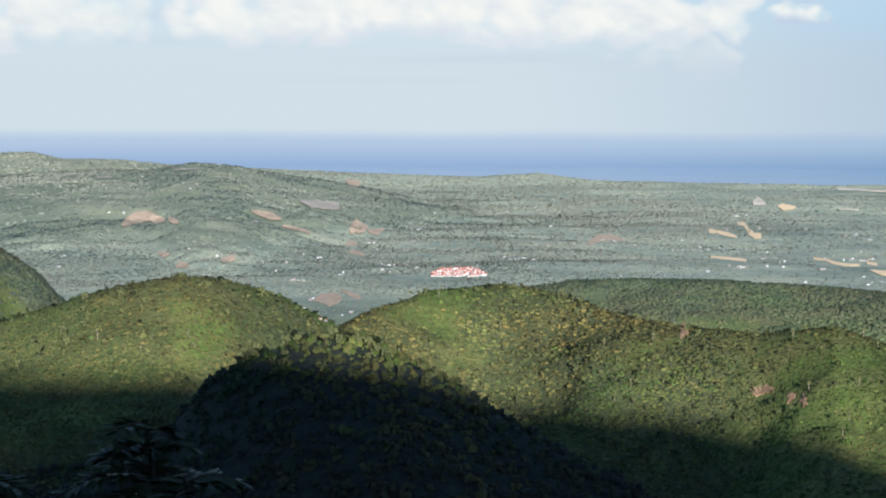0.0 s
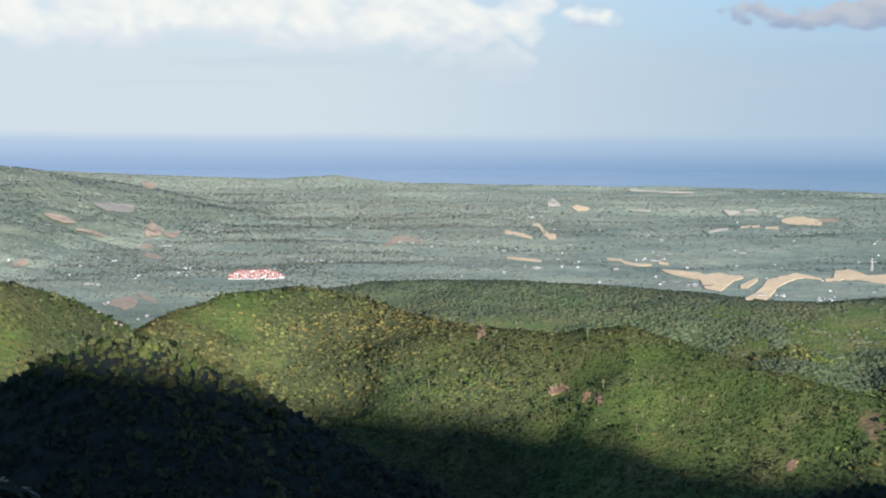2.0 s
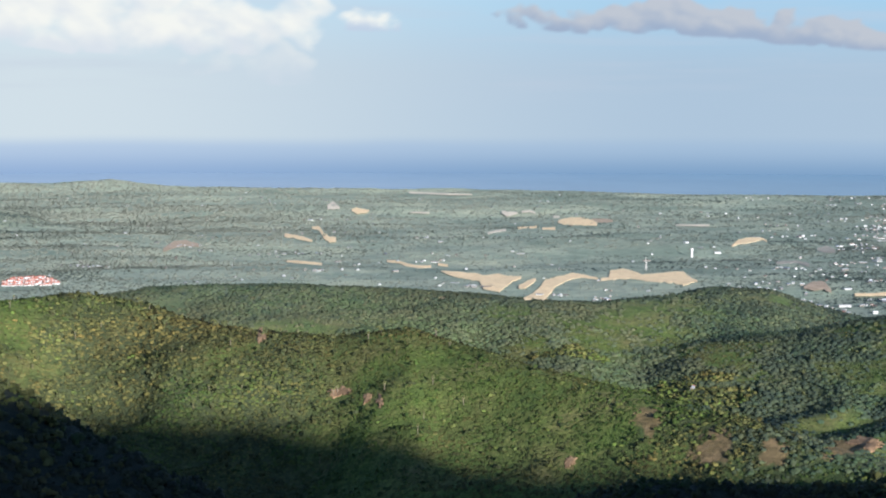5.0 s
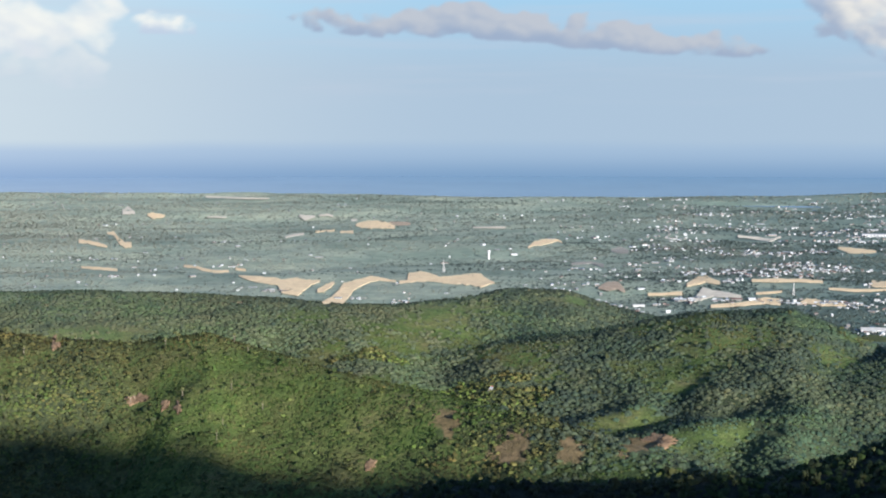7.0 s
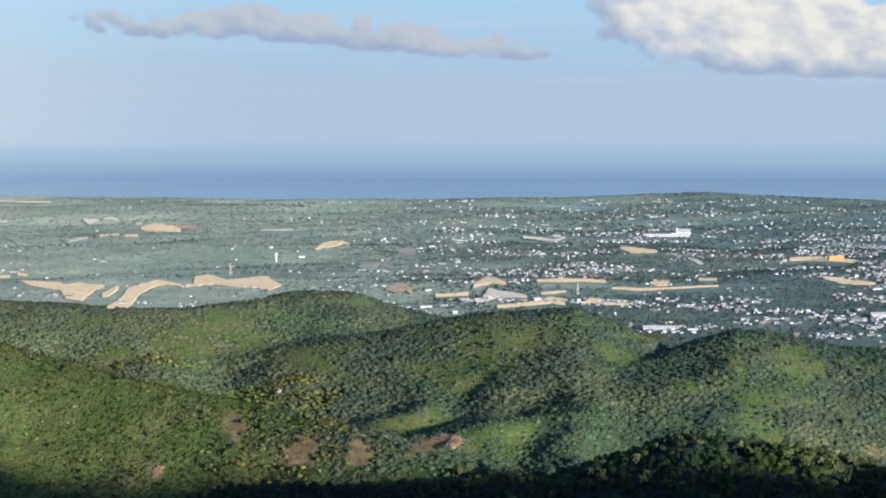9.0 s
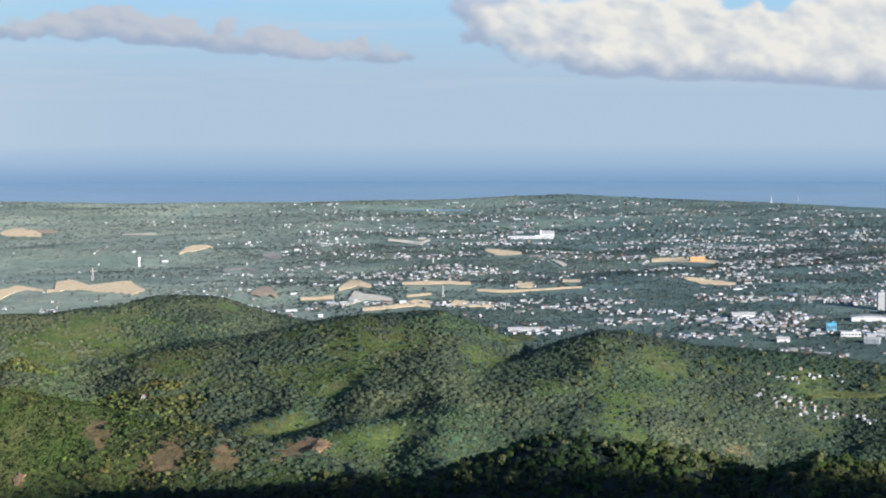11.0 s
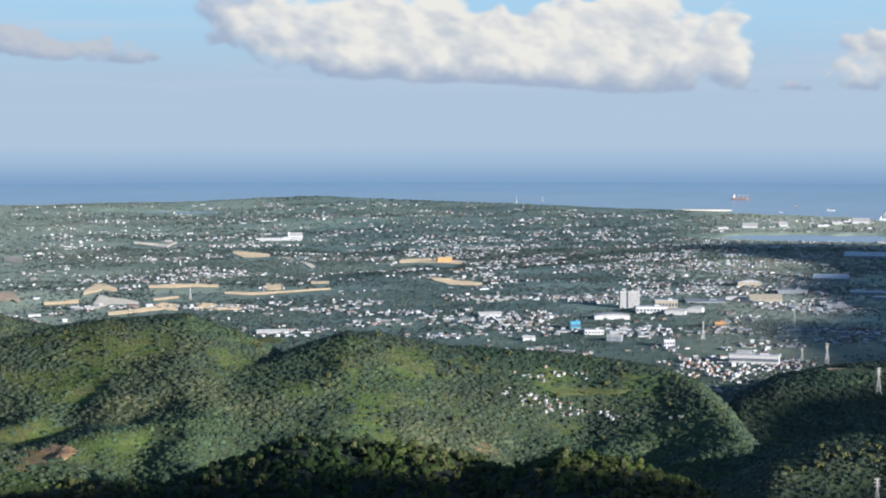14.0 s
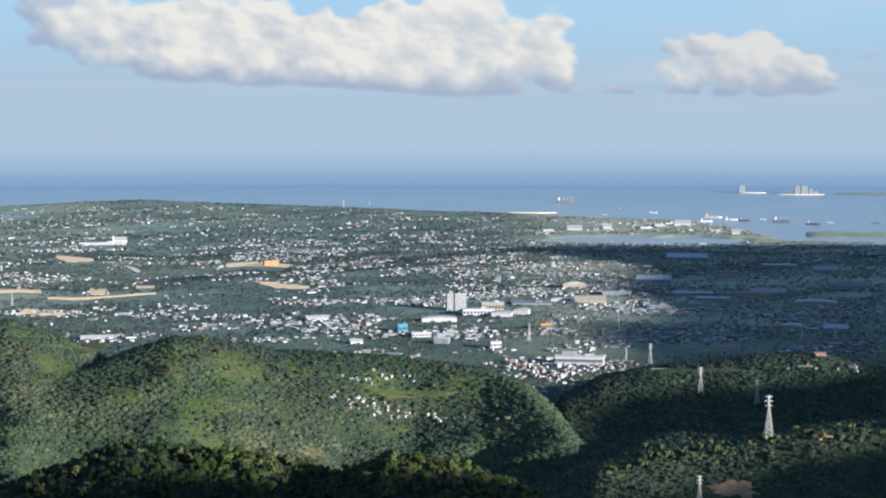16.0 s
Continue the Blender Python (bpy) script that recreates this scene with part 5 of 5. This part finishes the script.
hall(46.85, -6.92, 24, 14, 11, "pitch", WHITE, METAL_ROOF, "white wing with a metal roof", -6)
hall(32.6, -3.36, 80, 30, 3.5, "flat", WHITE, WHITE, "long white factory on the plain", 4, 14)
hall(33.1, -3.30, 26, 20, 4.5, "pitch", WHITE, METAL_ROOF, "white factory hall on the plain", 4)
hall(37.7, -4.05, 26, 16, 9, "flat", ORANGE_WALL, CREAM, "beige block on a sandy site", 10, 0)
hall(39.1, -5.75, 40, 16, 6, "pitch", WHITE, METAL_ROOF, "white hall with a grey metal roof", 12)
hall(40.3, -6.45, 22, 14, 5, "pitch", WHITE, METAL_ROOF, "white hall with a grey metal roof", 12)
hall(42.3, -6.25, 34, 18, 8, "flat", WHITE, WHITE, "white block with a flat roof", 8, 6)
hall(42.9, -6.45, 26, 14, 8, "pitch", GREY_WALL, METAL_ROOF, "grey hall with a metal roof", -12)
hall(44.6, -6.6, 20, 14, 13, "flat", WHITE, GREY_WALL, "narrow white block among houses", 20, 4, "office_block")
hall(32.4, -6.22, 56, 14, 4, "pitch", WHITE, METAL_ROOF, "row of white sheds with metal roofs", 3)
for k, (a, e, w, h) in enumerate(((49.4, -4.55, 60, 6), (50.6, -4.95, 70, 6), (52.0, -4.98, 110, 7), (52.9, -4.9, 60, 6), (51.2, -5.1, 60, 6), (54.3, -5.2, 70, 8), (55.4, -4.7, 60, 8), (49.6, -5.35, 34, 6),
                                  (53.6, -5.95, 36, 9), (54.9, -6.0, 40, 9), (48.3, -4.95, 50, 7), (47.0, -4.75, 40, 9), (50.4, -3.85, 70, 5), (53.2, -4.05, 60, 5), (51.6, -4.3, 50, 5), (54.6, -4.2, 40, 6))):
    hall(a, e, w, 24, h, ("pitch", "flat", "vault")[k % 3], (GREY_WALL, GREY_WALL, CREAM)[k % 3], (DULL_ROOF, DULL_ROOF, GREY_WALL, METAL_ROOF)[k % 4], "broad factory hall with a grey metal roof", -8 + 5 * (k % 4))
for k, (a, e, w, h) in enumerate(((49.6, -2.83, 30, 8), (50.3, -2.80, 50, 8), (49.2, -2.9, 36, 6), (47.0, -2.95, 44, 6), (46.2, -3.0, 30, 6), (48.0, -2.9, 26, 5), (51.3, -2.98, 28, 6), (51.9, -3.05, 24, 6), (50.9, -3.38, 26, 5))):
    hall(a, e, w * 0.6, 20, h * 0.5, ("flat", "pitch")[k % 2], WHITE, (WHITE, METAL_ROOF)[k % 2], "white harbour warehouse by the water", 4 * (k % 3))
hall(54.47, -6.72, 18, 12, 5, "pitch", WHITE, RED_ROOF, "hilltop house with a red roof", 10, 4, "villa")
hall(54.0, -7.08, 22, 12, 4, "flat", WHITE, CREAM, "low white house on the dark hill", -8, 5, "villa")
hall(55.4, -7.1, 14, 10, 7, "flat", WHITE, GREY_WALL, "white two-storey house on the hill", -14, 4, "villa")
hall(-7.72, -1.47, 14, 10, 5, "flat", WHITE, WHITE, "white lookout house on the hilltop", 0, 3, "villa")
hall(-2.63, -1.80, 14, 10, 3, "flat", WHITE, WHITE, "white shed on the far ridge", 0)


# ---- power pylons and masts ----
def pylon(az, top, foot, label, arms=3, mat=STEEL):
    p = spot(az, foot)
    h = p.to_2d().length * math.tan(radians(top)) - p.z
    r0, r1 = 0.092 * h, 0.018 * h
    ob = thing("power_pylon", facing(p, az, 20), label, "pylon", "power pylons")
    t = 0.007 * h + 0.04

    def corner(i, f):
        r = r0 + (r1 - r0) * min(1, f * 1.4)
        return Vector((r * (-1, 1, 1, -1)[i], r * (-1, -1, 1, 1)[i], f * h - 0.5 * (f == 0)))

    levels = (0, 0.22, 0.40, 0.55, 0.68, 0.78, 0.86, 0.93, 1.0)
    for i in range(4):
        bm = bmesh.new()
        for a, b in zip(levels[:-1], levels[1:]):
            beam(bm, corner(i, a), corner(i, b), t * 1.3)
        part("leg", bm, mat, ob)
    for i in range(4):
        bm = bmesh.new()
        for a, b in zip(levels[:-1], levels[1:]):
            beam(bm, corner(i, a), corner((i + 1) % 4, b), t * 0.7)
            beam(bm, corner((i + 1) % 4, a), corner(i, b), t * 0.7)
            beam(bm, corner(i, b), corner((i + 1) % 4, b), t * 0.7)
        part("bracing", bm, mat, ob)
    for k in range(arms):
        f, reach = 0.99 - 0.105 * k, (0.075, 0.09, 0.08)[k % 3] * h
        bm = bmesh.new()
        for s in (-1, 1):
            beam(bm, (0, 0, f * h), (s * reach, 0, f * h - 0.005 * h), t)
            beam(bm, (0, 0, f * h - 0.04 * h), (s * reach, 0, f * h - 0.01 * h), t * 0.8)
            beam(bm, (s * reach, 0, f * h - 0.005 * h), (s * reach, 0, f * h - 0.04 * h), t * 0.7)
        part("crossarm", bm, mat, ob)


for a, tp, ft, arms, words in ((49.34, -6.40, -7.05, 3, "white lattice power pylon on the ridge road"), (50.87, -7.10, -7.90, 3, "white lattice power pylon on the dark hillside"), (52.58, -7.44, -8.20, 3, "grey lattice power pylon in the shade"),
                               (52.94, -7.91, -9.20, 3, "tall grey lattice power pylon with three crossarms"), (50.87, -10.37, -11.35, 3, "lattice power pylon beside the orange cut"), (51.46, -5.85, -6.33, 3, "far grey power pylon over the plain"),
                               (50.30, -6.14, -6.54, 3, "far grey power pylon over the plain"), (48.6, -6.55, -6.95, 3, "far grey power pylon by the town"), (45.62, -5.81, -6.36, 0, "red and white lattice radio mast in the town"), (48.35, -5.4, -5.9, 0, "thin radio mast among houses"),
                               (53.9, -5.75, -6.3, 0, "thin radio mast in the shaded town"), (54.9, -5.6, -6.2, 0, "thin radio mast in the shaded town"), (19.23, -4.16, -4.54, 0, "thin lattice mast behind the sand pit"), (29.9, -4.78, -5.15, 0, "thin lattice mast in the town"),
                               (39.9, -2.03, -2.25, 0, "radio mast on the coast"), (40.7, -2.05, -2.25, 0, "radio mast on the coast")):
    pylon(a, tp, ft, words, arms, PALE_STEEL)


def water_tank(az, top, foot):
    p = spot(az, foot)
    h = p.to_2d().length * math.tan(radians(top)) - p.z
    ob = thing("water_tower", facing(p, az), "slim white concrete water tower on the plain", "tower")
    for name, r1, r2, z0, z1 in (("shaft", 0.13, 0.11, -0.2, 0.75), ("tank", 0.17, 0.17, 0.75, 1.0)):
        bm = bmesh.new()
        bmesh.ops.create_cone(bm, cap_ends=True, segments=12, radius1=r1 * h, radius2=r2 * h, depth=(z1 - z0) * h, matrix=Matrix.Translation((0, 0, (z0 + z1) / 2 * h)))
        part(name, bm, WHITE, ob)


water_tank(20.62, -3.86, -4.14)
water_tank(32.9, -3.1, -3.3)
water_tank(29.6, -3.95, -4.1)


# ---- harbour: ships, breakwater and the power station ----
def on_sea(az, el):
    d = np.linspace(3200, 4900, 4000)
    i = int(np.argmin(np.abs(np.degrees(np.arctan2(sea_level(d), d)) - el)))
    return Vector((d[i] * math.sin(radians(az)), d[i] * math.cos(radians(az)), float(sea_level(d[i]))))


def ship(az, el, length, hull, label, turn=0, cranes=2):
    p = on_sea(az, el)
    n = length * p.length * 0.000303
    ob = thing("ship", facing(p, az, turn), label, "ship", "ships at anchor")
    b, h = 0.09 * n, 0.11 * n
    bm = bmesh.new()
    ring = lambda z, s: [bm.verts.new((x * n, y * b * s, z)) for x, y in ((-.5, -.8), (-.3, -1), (.3, -1), (.44, -.5), (.52, 0), (.44, .5), (.3, 1), (-.3, 1), (-.5, .8))]
    lo, hi = ring(-0.6, 0.8), ring(h, 1.0)
    bm.faces.new(hi)
    for i in range(9):
        bm.faces.new((lo[i], lo[(i + 1) % 9], hi[(i + 1) % 9], hi[i]))
    bmesh.ops.recalc_face_normals(bm, faces=bm.faces)
    part("hull", bm, hull, ob)
    part("deckhouse", boxes(((-0.36 * n, 0, h + 0.07 * n), (0.12 * n, 1.5 * b, 0.14 * n)), ((-0.35 * n, 0, h + 0.17 * n), (0.08 * n, 1.2 * b, 0.06 * n))), WHITE, ob)
    part("funnel", boxes(((-0.43 * n, 0, h + 0.16 * n), (0.04 * n, 0.5 * b, 0.1 * n))), HULL_RED, ob)
    for c in range(cranes):
        x = (-0.1 + 0.25 * c) * n
        bm = bmesh.new()
        beam(bm, (x, 0, h), (x, 0, h + 0.2 * n), 0.025 * n)
        beam(bm, (x, 0, h + 0.19 * n), (x + 0.13 * n, 0, h + 0.12 * n), 0.018 * n)
        part("crane", bm, CREAM, ob)


for a, e, n, hull, turn, cr in ((46.70, -2.10, 30, HULL_RED, 8, 3), (54.21, -2.74, 26, HULL_DARK, -10, 1), (53.29, -2.67, 34, HULL_DARK, 6, 2), (51.21, -2.56, 30, WHITE, -6, 2), (51.75, -2.62, 22, WHITE, 12, 1), (52.15, -2.64, 20, HULL_RED, -20, 1),
                                (51.0, -2.68, 22, WHITE, 15, 1), (56.04, -2.68, 16, HULL_DARK, 0, 0), (47.92, -2.48, 7, WHITE, 0, 0), (48.43, -2.32, 10, HULL_RED, 10, 0), (49.4, -2.42, 14, WHITE, 0, 0), (54.7, -2.68, 10, WHITE, 0, 0), (52.7, -2.6, 10, WHITE, 0, 0)):
    ship(a, e, n, hull, "cargo ship at anchor off the harbour" if n > 12 else "small boat on the calm sea", turn, cr)


def islet(az, el, wide, high, mat, label, name="islet"):
    p = on_sea(az, el)
    k = p.length * 0.000303
    bm = bmesh.new()
    bmesh.ops.create_cone(bm, cap_ends=True, segments=24, radius1=1, radius2=0.85, depth=1)
    bmesh.ops.scale(bm, verts=bm.verts, vec=(wide * k, wide * k * 0.25, high * k * 2))
    ob = part(name, bm, mat)
    ob.matrix_world = facing(p, az)
    tagged(ob, label, "island", kind="structure")
    return p, k


FAR_GREEN = earth_material("mangrove_green", (0.12, 0.17, 0.14), (0.20, 0.25, 0.19))
islet(45.5, -2.43, 62, 1.4, GRAVEL, "long pale stone breakwater", "breakwater")
islet(52.4, -1.79, 26, 1, GRAVEL, "low sandy islet")
islet(53.8, -1.83, 46, 1, GRAVEL, "low reclaimed islet under the power station")
islet(56.2, -1.80, 90, 1, FAR_GREEN, "low green island far out")
for a, e, blocks in ((52.06, -1.785, ((0, 11, 12),)), (53.87, -1.82, ((-9, 9, 14), (3, 11, 14), (14, 6, 9), (22, 8, 5)))):
    p = on_sea(a, e)
    k = p.length * 0.000303
    ob = thing("power_station", facing(p, a, 6), "pale power station block on a low islet", "power station")
    for x0, w, h in blocks:
        part("boiler_house", boxes(((x0 * k, 0, h * k / 2), (w * k, 10 * k, h * k)), ((x0 * k, 0, h * k * 1.03), (w * k * 0.5, 6 * k, h * k * 0.1))), GREY_WALL, ob)


# ---- single trees, palms and the branch below the lookout ----
def limb(bm, pts, r0, r1, sides=6):
    """A tapered, bent tube through some points."""
    rings = []
    for i, p in enumerate(pts):
        p, a = Vector(p), Vector(pts[min(i + 1, len(pts) - 1)]) - Vector(pts[max(i - 1, 0)])
        q = a.to_track_quat("Z", "Y").to_matrix()
        r = r0 + (r1 - r0) * i / (len(pts) - 1)
        rings.append([bm.verts.new(p + q @ Vector((r * math.cos(2 * math.pi * k / sides), r * math.sin(2 * math.pi * k / sides), 0))) for k in range(sides)])
    for a, b in zip(rings[:-1], rings[1:]):
        for k in range(sides):
            bm.faces.new((a[k], a[(k + 1) % sides], b[(k + 1) % sides], b[k]))
    bm.faces.new(rings[-1])


def leafy(name, tone, parent, seed, wide, high, lift):
    v, f = crown(seed, 12, 170, 0.06)
    me = mesh_of(name, v * (wide, wide, high) + (0, 0, lift), f, LEAF, True)
    point_values(me, "tone", np.clip(tone + 0.1 * np.random.default_rng(seed).normal(size=len(v)), 0, 1))
    point_values(me, "hue", np.full(len(v), 0.45))
    ob = new(name, me)
    ob.parent = parent


def tree_kinds():
    kinds = []
    for k, (wide, high, tone, words) in enumerate(((4.6, 3.6, 0.12, "dark green broad-crowned tree"), (3.8, 3.6, 0.24, "yellow-green leafy tree"), (3.0, 4.4, 0.05, "tall dark tree with a narrow crown"), (4.4, 3.0, 0.30, "light olive spreading tree"))):
        ob = thing("tree", Matrix.Identity(4), words + " on the ridge", "tree", "trees along the ridges")
        r = random.Random(k)
        bm = bmesh.new()
        limb(bm, [(0, 0, -1.0), (0.1, 0, 0.8), (0.0, 0.1, 1.8), (0.1, 0, 3.0)], 0.22, 0.10)
        for a in range(4):
            c, s = math.cos(a * 1.6 + r.random()), math.sin(a * 1.6 + r.random())
            limb(bm, [(0.05, 0.05, 1.5), (c * 0.6, s * 0.6, 2.2), (c * 1.2, s * 1.2, 2.9)], 0.09, 0.04, 5)
        part("trunk", bm, BARK, ob)
        leafy("crown", tone, ob, 700 + k, wide, high, 0.9)
        kinds.append(ob)
    ob = thing("tree", Matrix.Identity(4), "slender tree with a pale bare trunk and a small crown", "tree", "trees along the ridges")
    bm = bmesh.new()
    limb(bm, [(0, 0, -1.0), (0.12, 0, 1.6), (0.02, 0.1, 3.4), (0.1, 0, 5.0)], 0.20, 0.10)
    for a in range(3):
        c, q = math.cos(a * 2.1), math.sin(a * 2.1)
        limb(bm, [(0.05, 0.05, 3.2), (c * 0.5, q * 0.5, 3.9), (c * 0.9, q * 0.9, 4.8)], 0.09, 0.05, 5)
    part("trunk", bm, PALE_BARK, ob)
    leafy("crown", 0.30, ob, 711, 2.4, 2.0, 3.8)
    kinds.append(ob)
    return kinds


def palm_kind():
    ob = thing("palm_tree", Matrix.Identity(4), "coconut palm with a bare slender trunk", "palm", "palms on the ridges")
    bm = bmesh.new()
    limb(bm, [(0, 0, -0.8), (0.15, 0, 1.5), (0.2, 0.05, 3.2), (0.2, 0.1, 4.6)], 0.16, 0.10)
    part("trunk", bm, BARK, ob)
    for a in range(11):
        c, s = math.cos(a * 0.571), math.sin(a * 0.571)
        up = 0.7 + 0.5 * math.sin(a * 2.4)
        vs, fs = [], []
        spine = [Vector((0.2 + c * u * 1.9, 0.1 + s * u * 1.9, 4.6 + up * u - 1.5 * u * u)) for u in (0, 0.2, 0.4, 0.6, 0.8, 1.0)]
        for i, q in enumerate(spine):
            w = 0.34 * math.sin(math.pi * (0.12 + 0.8 * i / 5))
            vs += [q + Vector((-s * w, c * w, -0.16)), q, q + Vector((s * w, -c * w, -0.16))]
        for i in range(5):
            fs += [(3 * i, 3 * i + 1, 3 * i + 4, 3 * i + 3), (3 * i + 1, 3 * i + 2, 3 * i + 5, 3 * i + 4)]
        me = mesh_of("frond", [tuple(v) for v in vs], fs, LEAF)
        point_values(me, "tone", [0.45] * len(vs))
        point_values(me, "hue", [0.4] * len(vs))
        fr = new("frond", me)
        fr.parent = ob
    return ob


g = random.Random(21)
kinds = tree_kinds()
STANDS = (("spur", -6.2, 1.2, 34, (0, 2, 3)), ("near_ridge", 26.0, 45.5, 60, (0, 1, 2)), ("green_hill", -2.0, 8.5, 60, (0, 2, 3)), ("west_hill", -13, -5, 26, (0, 1, 1)), ("round_hill", 33.5, 45, 40, (0, 2, 1)), ("tower_spur", 48, 57, 40, (1, 3, 0)), ("east_hill", 24, 32, 24, (0, 2, 2)), ("green_hill", -1.0, 14.0, 26, (4,)), ("west_hill", -12, -6, 3, (4,)), ("round_hill", 34, 44, 8, (4,)))
for key, a0, a1, n, which in STANDS:
    pts = CRESTS[key]
    for _ in range(n):
        a = g.uniform(a0, a1)
        d = float(np.interp(a, [p[0] for p in pts], [p[2] for p in pts])) - g.uniform(-4, {"green_hill": 150, "west_hill": 70, "round_hill": 130, "east_hill": 130}.get(key, 26))
        x, y = d * math.sin(radians(a)), d * math.cos(radians(a))
        k = g.uniform(0.55, 0.95)
        copy_thing(kinds[g.choice(which)], Matrix.Translation((x, y, float(ground_z(x, y)) - 0.2)) @ Matrix.Rotation(g.uniform(0, 6.28), 4, "Z") @ Matrix.Scale(k, 4))
palm = palm_kind()
for key, a0, a1, n in (("near_ridge", 24, 45.5, 20), ("spur", -4, 1.2, 5), ("green_hill", 1, 12, 22), ("tower_spur", 49, 56, 6)):
    pts = CRESTS[key]
    for _ in range(n):
        a = g.uniform(a0, a1)
        d = float(np.interp(a, [p[0] for p in pts], [p[2] for p in pts])) - g.uniform(0, 40)
        x, y = d * math.sin(radians(a)), d * math.cos(radians(a))
        copy_thing(palm, Matrix.Translation((x, y, float(ground_z(x, y)))) @ Matrix.Rotation(g.uniform(0, 6.28), 4, "Z") @ Matrix.Scale(g.uniform(0.6, 0.95), 4))
for ob in (*kinds, palm):
    for o in (*ob.children_recursive, ob):
        bpy.data.objects.remove(o)


def lookout_tree(az, d, top_el, spread, seed, label):
    """A small tree on the slope below the lookout, with feathered leaves on arching twigs."""
    r = random.Random(seed)
    x, y = d * math.sin(radians(az)), d * math.cos(radians(az))
    zg, zt = float(ground_z(x, y)), d * math.tan(radians(top_el))
    ob = thing("lookout_tree", facing((x, y, zg), az), label, "tree")
    h = zt - zg
    stem = [(0, 0, -0.2), (0.06, 0, h * 0.4), (-0.03, 0.03, h * 0.75), (0.03, 0, h * 0.92), (-0.02, 0, h * 0.985)]
    bm = bmesh.new()
    limb(bm, stem, 0.06, 0.008, 8)
    part("trunk", bm, BARK, ob)
    for k in range(int(34 * spread)):
        f = 0.80 + 0.19 * (k / (34 * spread)) + r.uniform(-0.02, 0.01)
        a = k * 2.4 + r.uniform(-0.4, 0.4)
        n = spread * r.uniform(0.28, 0.62) * (1.25 - 0.75 * (f - 0.80) / 0.2)
        c, s = math.cos(a), math.sin(a)
        p = [Vector((c * n * u, s * n * u, h * f + 0.20 * n * u * 2.2 - 0.5 * n * u * u)) for u in (0, 0.25, 0.5, 0.75, 1.0)]
        bm = bmesh.new()
        limb(bm, p, 0.007, 0.003, 4)
        twig = part("twig", bm, BARK, ob)
        vs, fs = [], []
        for j in range(20):
            u = 0.08 + 0.92 * j / 19
            i = min(int(u * 4), 3)
            q = p[i].lerp(p[i + 1], u * 4 - i)
            fwd = (p[i + 1] - p[i]).normalized()
            for sd in (-1, 1):
                out = (fwd.cross(Vector((0, 0, 1))) * sd + fwd * 0.55 + Vector((0, 0, r.uniform(-0.5, 0.15)))).normalized()
                ln = 0.145 * (1.0 - 0.45 * abs(u - 0.5)) * r.uniform(0.8, 1.2)
                wd = fwd * 0.026
                b0 = len(vs)
                vs += [q, q + out * ln * 0.5 + wd + Vector((0, 0, 0.006)), q + out * ln, q + out * ln * 0.5 - wd]
                fs.append((b0, b0 + 1, b0 + 2, b0 + 3))
        me = mesh_of("leaves", [tuple(v) for v in vs], fs, GLOSSY_LEAF)
        point_values(me, "tone", [r.random()] * len(vs))
        point_values(me, "hue", [0.5] * len(vs))
        lf = new("leaves", me)
        lf.parent = twig


lookout_tree(-8.75, 10.0, -8.85, 1.0, 3, "young feather-leaved tree just below the lookout")
lookout_tree(-7.6, 9.4, -10.3, 0.9, 4, "low feather-leaved bush below the lookout")
lookout_tree(-13.7, 9.0, -9.9, 0.8, 5, "dark leafy bush at the edge of the lookout")
